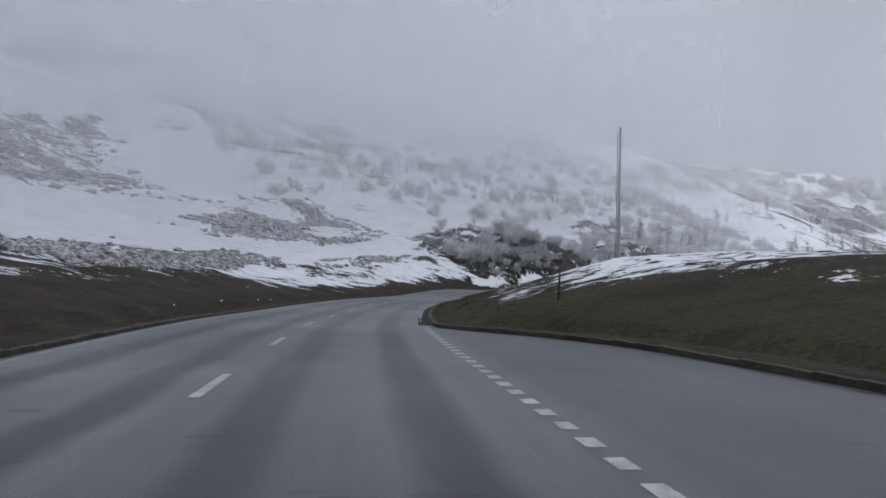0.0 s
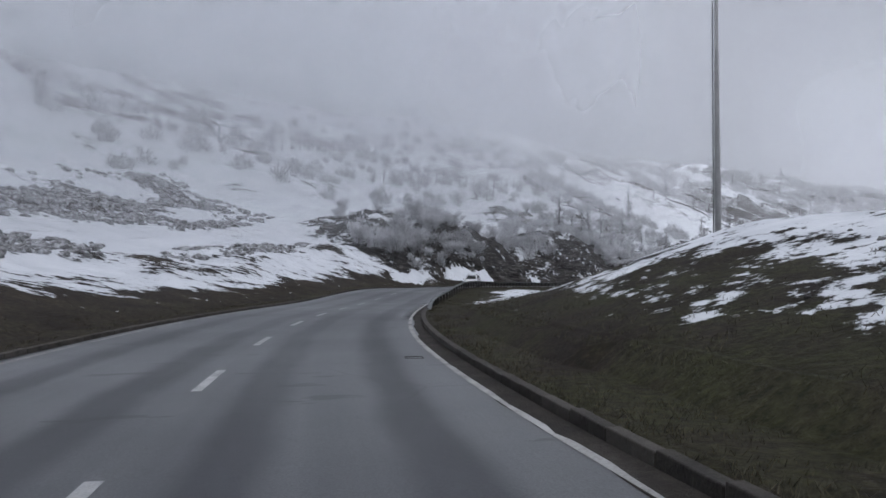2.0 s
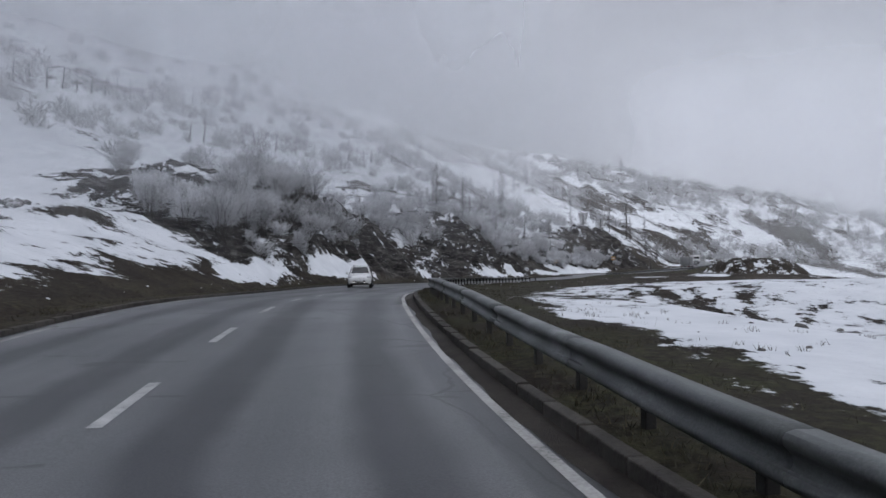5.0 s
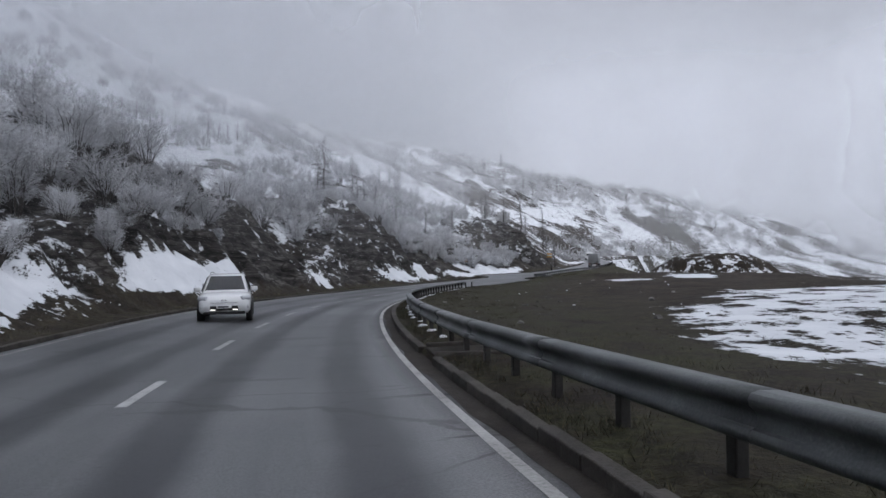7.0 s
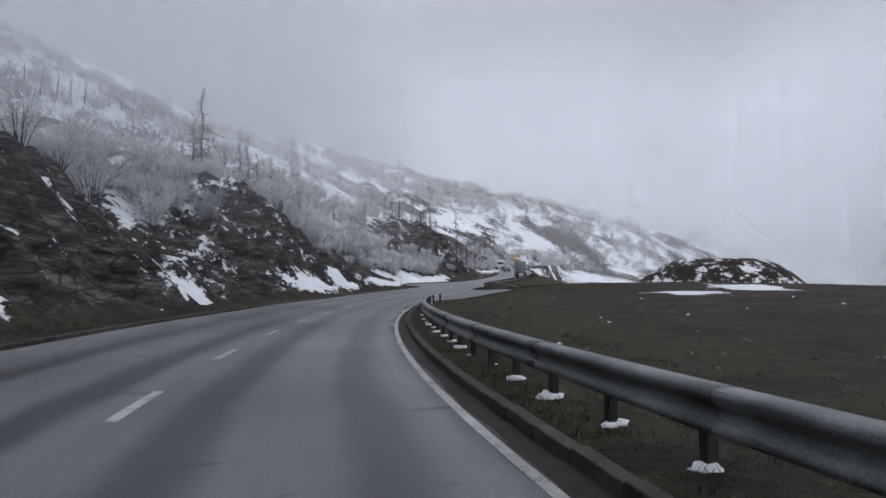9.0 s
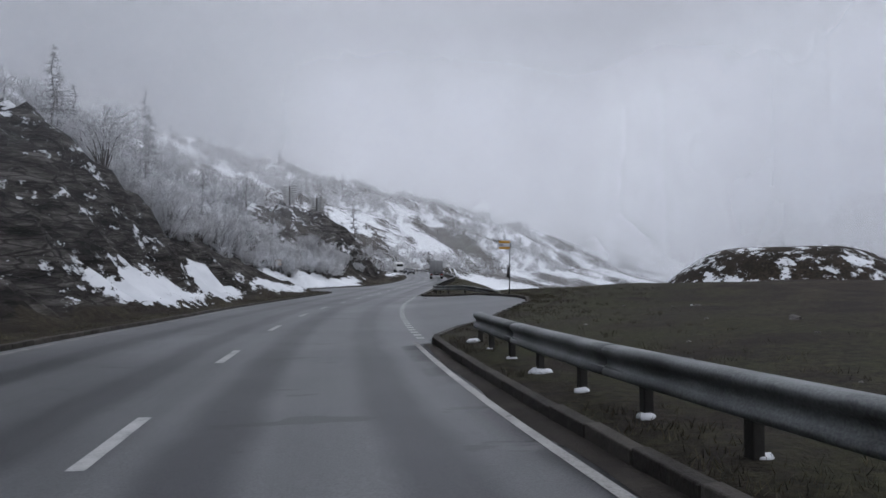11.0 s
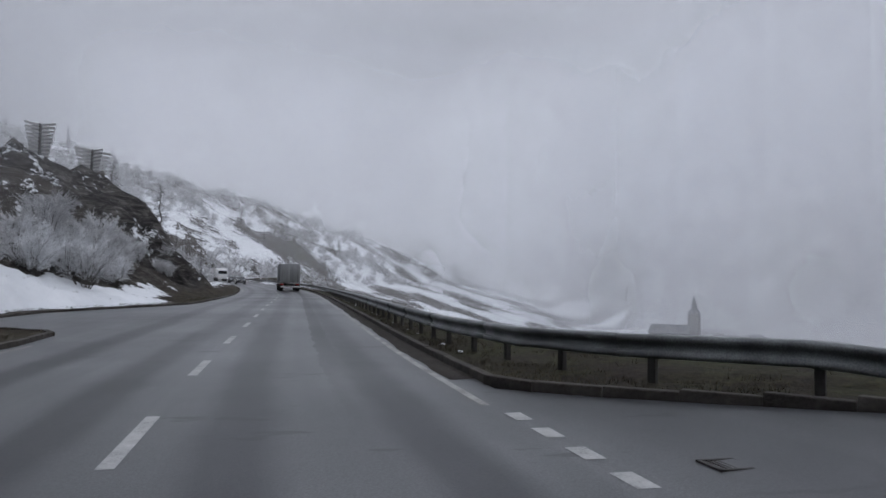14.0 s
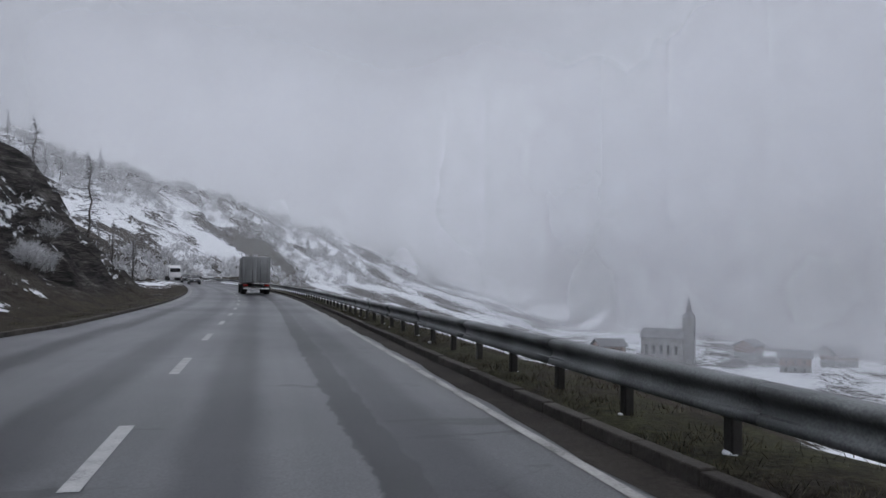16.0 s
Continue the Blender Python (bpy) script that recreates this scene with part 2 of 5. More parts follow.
def haze_sheet_material():
    """Haze put into thin sheets in place of mist: mostly clear, the rest scattering light to both sides."""
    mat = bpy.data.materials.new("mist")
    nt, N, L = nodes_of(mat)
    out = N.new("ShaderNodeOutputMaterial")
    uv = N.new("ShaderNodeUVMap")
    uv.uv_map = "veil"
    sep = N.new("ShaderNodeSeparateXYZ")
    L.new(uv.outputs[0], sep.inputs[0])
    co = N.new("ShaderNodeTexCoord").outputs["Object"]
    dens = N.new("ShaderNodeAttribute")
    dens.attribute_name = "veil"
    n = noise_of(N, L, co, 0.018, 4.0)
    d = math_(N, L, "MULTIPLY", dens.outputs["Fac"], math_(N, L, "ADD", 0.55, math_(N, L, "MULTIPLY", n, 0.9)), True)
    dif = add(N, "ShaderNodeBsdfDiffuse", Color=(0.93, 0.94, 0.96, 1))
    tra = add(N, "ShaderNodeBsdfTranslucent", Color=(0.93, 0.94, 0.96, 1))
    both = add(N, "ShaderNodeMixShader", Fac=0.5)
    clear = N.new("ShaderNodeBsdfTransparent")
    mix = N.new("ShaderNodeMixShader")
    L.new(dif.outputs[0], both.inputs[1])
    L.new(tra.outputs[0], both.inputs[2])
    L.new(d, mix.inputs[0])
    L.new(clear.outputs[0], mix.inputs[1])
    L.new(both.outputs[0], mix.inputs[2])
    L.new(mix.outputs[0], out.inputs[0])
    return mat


M_ASPHALT, M_GROUND, M_HAZE_SHEET = asphalt_material(), ground_material(), haze_sheet_material()
M_PAINT = simple("worn_road_paint", [(0.30, (0.07, 0.07, 0.07)), (0.44, (0.30, 0.30, 0.295)), (0.7, (0.48, 0.48, 0.47))], 3.0, 0.45, bump=0.1, fine=40)
M_EDGE = simple("worn_edge_paint", [(0.34, (0.08, 0.08, 0.08)), (0.43, (0.24, 0.235, 0.225)), (0.64, (0.40, 0.395, 0.38))], 1.4, 0.6, bump=0.1, fine=26, spec=0.3)
M_KERB = simple("kerb_granite", [(0.3, (0.025, 0.022, 0.02)), (0.7, (0.075, 0.068, 0.06))], 2.0, 0.8, bump=0.3, random_=0.25, spec=0.2)
M_STEEL = simple("galvanised_steel", [(0.34, (0.045, 0.05, 0.05)), (0.5, (0.085, 0.092, 0.092)), (0.66, (0.18, 0.19, 0.19))], 1.2, 0.5, 0.3, 0.10, 60.0, random_=0.15, fine=42)
M_POST = simple("weathered_post_steel", [(0.3, (0.016, 0.015, 0.014)), (0.7, (0.045, 0.042, 0.038))], 3.0, 0.65, 0.2, 0.12, random_=0.2)


# ---------------------------------------------------------------- line of the road
def smoothstep(a, b, x):
    t = np.clip((np.asarray(x, float) - a) / (b - a), 0, 1)
    return t * t * (3 - 2 * t)


def table(x, xs, ys):
    """Smooth reading of a table: linear steps rounded off."""
    x = np.asarray(x, float)
    return (np.interp(x - 4, xs, ys) + np.interp(x + 4, xs, ys) + np.interp(x, xs, ys) * 2) / 4


LINE_S = [-30, -10, 10, 30, 50, 70, 90, 110, 130, 150, 170, 190, 210, 230, 245, 260, 275, 290, 305, 320, 335, 350, 365, 380, 395]
LINE_X = [8.06, 4.44, 0.85, -1.87, -2.46, -0.11, 4.34, 10.83, 19.53, 30.43, 43.11, 57.28, 72.80, 88.53, 100.43, 112.37, 124.17, 135.66, 146.85, 157.78, 168.47, 178.93, 189.13, 199.01, 208.5]
LINE_Y = [-39.68, -20.01, -0.32, 19.50, 39.93, 59.83, 79.77, 98.67, 117.14, 133.90, 149.45, 163.87, 176.92, 189.07, 198.20, 207.28, 216.54, 226.18, 236.17, 246.45, 256.96, 267.71, 278.71, 290.0, 301.61]
ROAD_S = [-60, -30, 0, 7, 15, 22, 29, 36, 43, 49, 56, 62, 68, 74, 80, 86, 92, 97, 104, 111, 118, 125, 145, 163, 178, 186, 200, 219, 230, 244, 258, 272, 286, 300, 316, 335, 360, 400, 420]
ROAD_Z = [-2.3, -2.6, -2.88, -2.97, -3.16, -3.32, -3.48, -3.67, -3.77, -3.83, -3.89, -3.96, -4.05, -4.10, -4.00, -3.84, -3.79, -3.88, -4.05, -4.26, -4.40, -4.52, -4.98, -5.36, -5.46, -5.54, -5.64, -5.64, -5.55, -5.45, -5.42, -5.34, -5.20, -5.05, -4.88, -4.66, -4.29, -3.6, -3.25]


def hermite(q, ss, vv):
    ss, vv, q = np.array(ss, float), np.array(vv, float), np.asarray(q, float)
    m = np.gradient(vv, ss)
    i = np.clip(np.searchsorted(ss, q) - 1, 0, len(ss) - 2)
    h = ss[i + 1] - ss[i]
    u = (q - ss[i]) / h
    mid = (2*u**3 - 3*u**2 + 1)*vv[i] + (u**3 - 2*u**2 + u)*h*m[i] + (3*u**2 - 2*u**3)*vv[i+1] + (u**3 - u**2)*h*m[i+1]
    lo, hi = vv[0] + (q - ss[0]) * m[0], vv[-1] + (q - ss[-1]) * m[-1]
    return np.where(q < ss[0], lo, np.where(q > ss[-1], hi, mid))


def line_xy(s):
    return hermite(s, LINE_S, LINE_X), hermite(s, LINE_S, LINE_Y)


def road_z(s):
    return table(s, ROAD_S, ROAD_Z)


def at(s, d, h=0.0):
    """World place at s metres along the centre line, d metres to its right, h above the road."""
    s, d = np.asarray(s, float), np.asarray(d, float)
    x, y = line_xy(s)
    x1, y1 = line_xy(s + 0.5)
    x0, y0 = line_xy(s - 0.5)
    tx, ty = x1 - x0, y1 - y0
    n = np.hypot(tx, ty)
    return np.stack([x + d * ty / n, y - d * tx / n, road_z(s) + h + 0 * d], -1)


def heading(s):
    x1, y1 = line_xy(s + 0.5)
    x0, y0 = line_xy(s - 0.5)
    return float(math.degrees(math.atan2(-(x1 - x0), y1 - y0)))


# the lie of the land follows the road as far as the bend and then runs straight on
_S = np.arange(-120.0, 1600.0, 1.0)
_X, _Y = line_xy(_S)
_X = np.where(_S > 285, line_xy(285.0)[0] + 0.788 * (_S - 285), _X)
_Y = np.where(_S > 285, line_xy(285.0)[1] + 0.616 * (_S - 285), _Y)
_TX, _TY = np.gradient(_X), np.gradient(_Y)
_N = np.hypot(_TX, _TY)
_TX, _TY = _TX / _N, _TY / _N


def road_coords(x, y):
    """s and d of world places."""
    x, y = np.ravel(x), np.ravel(y)
    i = np.empty(len(x), int)
    for a in range(0, len(x), 4000):
        sl = slice(a, a + 4000)
        i[sl] = np.argmin((x[sl, None] - _X) ** 2 + (y[sl, None] - _Y) ** 2, axis=1)
    rx, ry = x - _X[i], y - _Y[i]
    return _S[i] + rx * _TX[i] + ry * _TY[i], rx * _TY[i] - ry * _TX[i]


# ---------------------------------------------------------------- lie of the land
RIGHT_EDGE_S = [-60, 10, 16, 18, 20, 22.3, 24, 25.3, 26, 40, 60, 172, 175, 178, 181, 187, 192, 196, 201, 203, 206, 208, 210, 420]
RIGHT_EDGE_D = [9.6, 9.6, 9.0, 8.6, 7.8, 6.5, 5.3, 4.5, 4.4, 4.38, 4.22, 4.22, 5.2, 6.5, 7.4, 9.7, 10.4, 10.4, 9.6, 9.0, 8.2, 6.6, 4.35, 4.35]
LEFT_EDGE_S = [-60, 13, 30, 45, 75, 110, 150, 180, 200, 218, 221.5, 223, 225, 234, 238.5, 244, 248, 300, 420]
LEFT_EDGE_D = [-4.2, -4.4, -4.7, -4.6, -4.2, -4.6, -4.8, -4.7, -5.0, -4.6, -4.8, -7.0, -9.6, -9.0, -7.0, -4.7, -4.3, -4.3, -4.3]


def camber(s, d):
    """The second lay-by climbs gently away from the road, and the outer lane of the bend is banked."""
    bank = 0.03 * np.clip(-np.asarray(d, float), 0, 6) * smoothstep(100, 125, s) * (1 - smoothstep(165, 185, s))
    return bank + 0.055 * np.clip(np.asarray(d, float) - 4.2, 0, 8) * smoothstep(178, 187, s) * (1 - smoothstep(205, 210, s))


def right_edge(s):
    return np.interp(s, RIGHT_EDGE_S, RIGHT_EDGE_D)


def left_edge(s):
    return np.interp(s, LEFT_EDGE_S, LEFT_EDGE_D)


# profiles of the uphill side: station, then heights over the road at fixed distances from the line
LEFT_D = [0, 5.5, 7.5, 10, 13, 17, 22, 30, 45, 60, 100]
LEFT_H = [
    (-60, 0, 0.2, 0.5, 1.2, 2.0, 3.0, 3.8, 3.6, 4.5, 10, 31.2),
    (20, 0, 0.2, 0.5, 1.2, 2.0, 3.0, 3.8, 3.4, 5.0, 11, 32.4),
    (60, 0, 0.1, 0.4, 1.0, 1.8, 2.6, 3.0, 4.0, 8.0, 14, 36.0),
    (95, 0, 0.1, 0.5, 1.4, 2.6, 3.8, 4.6, 6.0, 10.5, 16, 37.2),
    (118, 0, 0.1, 0.8, 2.4, 4, 5.6, 6.6, 8, 12, 20, 47.6),
    (132, 0, 0.1, 1.2, 3.4, 6.5, 9.5, 11, 12, 15, 23, 50),
    (146, 0, 0.1, 1.1, 3.3, 7, 10.5, 11.5, 12.5, 16, 25, 51.2),
    (158, 0, 0.1, 0.6, 2.6, 6.2, 9.8, 11, 12.5, 17, 25, 52.4),
    (170, 0, 0.1, 0.4, 1.4, 3.4, 6.6, 9.2, 12.5, 17, 26, 53.6),
    (184, 0, 0.1, 0.5, 2, 4.8, 8.6, 10.8, 13, 18, 27, 54.8),
    (196, 0, 0.1, 0.7, 3.2, 7.2, 10.8, 12.4, 14, 20, 27, 58),
    (210, 0, 0.1, 0.5, 2, 4.2, 6.6, 9.2, 13, 20.5, 28, 60),
    (226, 0, 0.1, 0.3, 0.7, 2.0, 4.0, 7.2, 12.5, 21.5, 29.5, 53.0),
    (246, 0, 0.1, 0.4, 1.2, 3.2, 5.4, 8.4, 13.5, 22, 30, 53.0),
    (264, 0, 0.1, 0.6, 2.4, 5.8, 9.4, 11.2, 14.0, 20, 27, 50.0),
    (276, 0, 0.1, 1.0, 4.0, 8.6, 11.8, 12.4, 13.0, 18, 24, 48.0),
    (286, 0, 0.1, 0.6, 3.0, 6.4, 8.6, 10.4, 12.5, 17, 23, 46.8),
    (296, 0, 0.1, 0.2, 0.8, 2.8, 5.0, 7.5, 10.0, 15, 21, 44.4),
    (306, 0, 0.0, 0.0, 0.4, 1.6, 3.4, 6.0, 9.0, 14, 20, 42),
    (340, 0, 0.0, 0.0, 0.2, 1.0, 3.0, 6.0, 9.0, 14, 20, 42),
]


def bilinear(s, d):
    ss = np.array([r[0] for r in LEFT_H], float)
    hh = np.array([r[1:] for r in LEFT_H], float)
    s, d = np.clip(s, ss[0], ss[-1]), np.clip(d, 0, LEFT_D[-1])
    i = np.clip(np.searchsorted(ss, s) - 1, 0, len(ss) - 2)
    u = (s - ss[i]) / (ss[i + 1] - ss[i])
    dd = np.array(LEFT_D, float)
    j = np.clip(np.searchsorted(dd, d) - 1, 0, len(dd) - 2)
    v = (d - dd[j]) / (dd[j + 1] - dd[j])
    return (hh[i, j]*(1-u) + hh[i+1, j]*u)*(1-v) + (hh[i, j+1]*(1-u) + hh[i+1, j+1]*u)*v


def fbm(x, y, scale, octaves=4, seed=0):
    """Value noise in numpy, -1 to 1."""
    out, amp, tot = 0.0, 1.0, 0.0
    for o in range(octaves):
        f = scale * 2 ** o
        xi, yi = np.floor(x * f), np.floor(y * f)
        u, v = x * f - xi, y * f - yi
        u, v = u * u * (3 - 2 * u), v * v * (3 - 2 * v)

        def r(a, b):
            k = np.sin(a * 127.1 + b * 311.7 + (seed + o) * 74.7) * 43758.5453
            return k - np.floor(k)
        n = (r(xi, yi)*(1-u) + r(xi+1, yi)*u)*(1-v) + (r(xi, yi+1)*(1-u) + r(xi+1, yi+1)*u)*v
        out, tot, amp = out + amp * (2 * n - 1), tot + amp, amp * 0.5
    return out / tot


def facets(x, y, scale):
    """Tilted blocks with sharp steps between them, -1 to 1."""
    xi, yi = np.floor(x * scale), np.floor(y * scale * 1.4)
    k = np.sin(xi * 91.3 + yi * 47.9) * 15731.7
    k = k - np.floor(k)
    q = np.sin(xi * 17.1 - yi * 63.7) * 9157.3
    q = q - np.floor(q)
    return (2 * k - 1) * 0.7 + (x * scale - xi - 0.5) * (q - 0.5) * 1.2


FOOT_S, FOOT_D = [300, 345, 390, 430, 490, 550, 589, 644, 697, 1000, 1600], [-13, -17, -27, -32, -28, 0, 21, 58, 90, 240, 460]
CREST_S, CREST_Z = [300, 560, 640, 700, 750, 830, 1000], [150, 64, 50, 38, 30, 8, 0]
R_S = np.arange(284.0, 425.0, 2.0)
R_X, R_Y = line_xy(R_S)
MOUND_C, MOUND_A = (91.5, 151.5), radians(20)


def land(x, y):
    """Heights, snow, rock and green of the ground at world places."""
    shape = np.shape(x)
    x, y = np.ravel(np.asarray(x, float)), np.ravel(np.asarray(y, float))
    s, d = road_coords(x, y)
    zr = road_z(s)
    zr = np.where(s > 420, -2.4, zr)
    n1, n2, n3 = fbm(x, y, 0.06, 4, 1), fbm(x, y, 0.3, 3, 2), fbm(x, y, 0.02, 3, 5)
    # uphill
    a = -d
    hl = bilinear(s, a)
    hl = hl + np.clip(a - 100, 0, None) * 0.55
    far = np.interp(s, FOOT_S, FOOT_D)
    hf = np.where(d < far, 0.50 * (far - d) + 0.20 * np.minimum(far - d, 16), np.maximum(-0.26 * (d - far), -36))
    w = smoothstep(300, 350, s)
    hl = hl * (1 - w) + np.where(d < 5, np.maximum(hf, 0), hf) * w
    # downhill
    mound = table(s - np.clip(d - 9, 0, 14), [-60, 0, 20, 32, 44, 52, 57, 63, 68, 200], [0.72, 0.72, 0.74, 0.84, 1.0, 1.04, 0.75, 0.42, 0.0, 0.0])
    hr = mound * np.interp(d - right_edge(s), [0, 1, 4, 13, 22, 45, 80], [0.15, 0.25, 1.15, 3.75, 4.6, 5.2, 2.0])
    bowl = smoothstep(66, 76, s) * (1 - smoothstep(100, 118, s))
    hr = hr + bowl * np.interp(d, [6, 12, 20, 34, 50], [0.1, -0.1, -1.6, -1.9, -1.2])
    knoll = smoothstep(98, 116, s) * (1 - smoothstep(135, 170, s))
    hr = hr + knoll * np.interp(d, [6, 12, 22, 34, 46, 70], [0.1, -0.1, 0.3, 0.6, 0.2, -3])
    field = smoothstep(140, 168, s) * (1 - smoothstep(196, 214, s))
    hr = hr + field * np.interp(d, [6, 12, 18, 26, 40, 55], [0.15, 0.4, 0.7, 0.8, 0.6, -0.5])
    shelf = smoothstep(200, 216, s) * (1 - w)
    hr = hr + shelf * np.interp(d, [5, 8, 11, 14, 60, 110, 160], [0.15, 0.25, 0.15, -0.9, -17, -27, -30])
    hr = hr - shelf * smoothstep(218, 232, s) * np.interp(d, [5.6, 8, 11, 14, 40, 60], [0, 1.0, 1.8, 2.2, 1.5, 0])
    inner = 1 - smoothstep(200, 216, s)
    hr = hr - inner * np.clip(d - 60, 0, 90) * 0.30
    hr = hr + camber(s, np.minimum(d, 11))
    hr = hr * (1 - w) + hf * w
    h = np.where(d < 0, hl, hr)
    # mound beside the lay-by
    c, sn = math.cos(MOUND_A), math.sin(MOUND_A)
    u = ((x - MOUND_C[0]) * c + (y - MOUND_C[1]) * sn) / 14.0
    v = (-(x - MOUND_C[0]) * sn + (y - MOUND_C[1]) * c) / 14.0
    m = 1 - smoothstep(0.25, 1.15, np.hypot(u, v))
    z = zr + h
    z = np.where(m > 0, np.maximum(z, -2.1 + 0.3 * n1 - 7.5 * (1 - m)), z)
    m = np.clip((m - 0.55) / 0.3, 0, 1)
    z = np.maximum(z, -36 + n3)
    z = z + smoothstep(150, 250, s) * np.clip(d - 270 - 25 * n3, 0, 300) * 0.55
    z = np.where(z > 60, 60 + (z - 60) * 0.6, z)
    top = np.interp(s, CREST_S, CREST_Z) + 3.0 * n1 + 5.0 * n3
    z = np.where((s > 420) & (d < 262), np.minimum(z, top), z)
    # roughness away from the road
    off = np.where(d < 0, left_edge(s) - d, d - right_edge(s))
    r = smoothstep(1.0, 9.0, off)
    steep = np.where((d < 0) & (s > 112) & (s < 302) & (a < 30), smoothstep(6.2, 9.0, a) * (1 - smoothstep(20, 27, a)), 0.0)
    gully = np.exp(-(((s - 0.5 * (a - 8)) - 168) / 5.5) ** 2)
    steep = steep * (1 - 0.85 * gully * smoothstep(9, 13, a))
    steep = steep * (1 - smoothstep(205, 214, s) * (1 - smoothstep(258, 266, s)) * 0.75) * smoothstep(112, 126, s)
    z = z + r * (0.16 * n1 + 0.09 * n2) + smoothstep(30, 120, np.abs(d)) * (1.2 * n1 + 4.0 * n3)
    ridge = 1 - np.abs(fbm(x, y, 0.22, 3, 14)) * 2
    wx, wy = x + 1.2 * n2, y + 1.2 * fbm(x, y, 0.35, 2, 17)
    blocks = facets(wx, wy, 0.30) + 0.6 * facets(wy, wx, 0.62)
    z = z + steep * (0.7 * n2 + 0.9 * n1 + 0.5 * fbm(x, y, 0.8, 2, 9) + 0.7 * (ridge - 0.4) + 0.85 * blocks)
    # tussocks and humps on the slopes stand out of the snow
    us, ua = 0.45 * s, 1.25 * d
    hump = fbm(us, ua, 0.30, 2, 51)
    rise = smoothstep(9, 15, a) * np.where(d < 0, 1.0, 0.0) * (1 - np.clip(steep * 2, 0, 1))
    z = z + rise * (0.55 + 0.35 * smoothstep(24, 40, a)) * np.clip(hump, -0.3, 1)
    hill = smoothstep(330, 380, s) * smoothstep(-4, 10, far - d)
    big = fbm(0.9 * s, 1.1 * d, 0.055, 4, 53)
    z = z + hill * 2.6 * np.clip(big, -0.3, 1)
    # ground under the road and its verges stays below them
    z = np.where((off < 1.7) & (s < 350), np.minimum(z, zr + camber(s, d) - 0.22 + 0.3 * np.clip(off - 0.6, 0, 1.1)), z)
    k = np.where((s > 280) & (s < 450) & (np.abs(d) < 45))[0]
    if len(k):
        gap = np.hypot(x[k, None] - R_X, y[k, None] - R_Y)
        j = np.argmin(gap, axis=1)
        w_ = smoothstep(15.0, 7.0, gap[np.arange(len(k)), j])
        z[k] = np.where(w_ > 0, z[k] * (1 - w_) + np.minimum(z[k], road_z(R_S[j]) - 0.3) * w_, z[k])
    # snow
    snow = np.full(len(x), 0.0)
    up = d < 0
    base_up = smoothstep(13, 19, a) * 0.46 + smoothstep(24, 45, a) * 0.10
    ribs = fbm(us, ua, 0.055, 4, 31)
    base_up = np.where(s < 55, smoothstep(24, 32, a) * 0.26 + smoothstep(6, 14, a) * 0.34, base_up)
    chute = np.exp(-((s + 0.7 * a - 104 + 3 * n1) / 3.2) ** 2) * smoothstep(9, 13, a)
    mid_up = smoothstep(7.2, 10.5, a) * 0.46 + 0.10 + 0.22 * fbm(us, ua, 0.09, 3, 36) + 0.35 * chute
    base_up = np.where((s >= 55) & (s < 118), mid_up, base_up)
    base_up = base_up + 0.18 * n3 + 0.10 * n1 + 0.22 * smoothstep(40, 70, a) + smoothstep(18, 30, a) * (0.42 * ribs + 0.5 * fbm(us, ua, 0.16, 3, 33) + 0.14)
    bands = fbm(0.34 * s + 0.25 * d, 1.0 * d, 0.085, 4, 31)
    open_ = 0.93 - 0.50 * smoothstep(0.04, 0.24, bands) + 0.10 * n1
    base_up = np.where(s < 122, base_up + (open_ - base_up) * smoothstep(13, 20, a + 2 * n1) * smoothstep(30, 55, s + a), base_up)
    high_ = 0.92 - 0.38 * smoothstep(0.08, 0.30, fbm(0.6 * s, 1.0 * d, 0.055, 4, 37)) + 0.10 * n1
    base_up = np.where(s >= 122, base_up + (high_ - base_up) * smoothstep(23, 30, a + 2 * n1), base_up)
    snow = np.where(up, base_up, snow)
    heap = np.exp(-((s - 118) / 5.5) ** 2) + np.where(s > 138, np.exp(-((s - 138) / 8.5) ** 4), np.exp(-((s - 138) / 7.5) ** 2)) * 1.1
    heap = heap + np.exp(-((s - 164) / 1.6) ** 2) + np.exp(-((s - 190) / 4.5) ** 2) + np.exp(-((s - 200) / 3) ** 2) + 0.8 * np.exp(-((s - 214) / 7) ** 2) + np.exp(-((s - 236) / 14) ** 2)
    heap = heap + 0.25 * n2
    foot = smoothstep(6.5, 7.3, a + 0.4 * n2) * (1 - smoothstep(8.2, 9.6, a + 0.9 * n2))
    snow = np.where(up, np.maximum(snow, np.clip(heap, 0, 1) * foot * 1.8), snow)
    sr = np.where(s < 67, 0.38 * smoothstep(2.0, 4.5, off) * smoothstep(26, 34, s) + 0.24 * smoothstep(6.5, 11, off) * (1 - smoothstep(30, 60, d)), 0.0) + 0.16 * n1
    rim = np.interp(s, [67, 80, 100, 110, 120, 135, 150], [5.4, 6.6, 7.8, 8.5, 11.5, 19, 24]) + 1.2 * n2
    fill = 0.78 - 0.29 * smoothstep(90, 102, s) + 0.12 * smoothstep(18, 26, d)
    sr = np.where((s >= 67) & (s < 150), fill * smoothstep(-0.6, 2.4, d - rim) * (1 - smoothstep(138, 150, s)), sr)
    sr = np.where((s >= 150) & (d > 40), 0.4, sr)
    flatp = np.exp(-(((s - 171) / 5) ** 2 + ((d - 21) / 2.2) ** 2)) + np.exp(-(((s - 180) / 6) ** 2 + ((d - 28) / 3) ** 2))
    sr = np.maximum(sr, np.where(d > 10, flatp, 0))
    sr = np.maximum(sr, 0.50 * smoothstep(0.0, 0.35, m))
    sr = np.where((s > 214) & (d > 14), 0.40 + 0.30 * n1 + 0.55 * fbm(x, y, 0.03, 3, 61), sr)
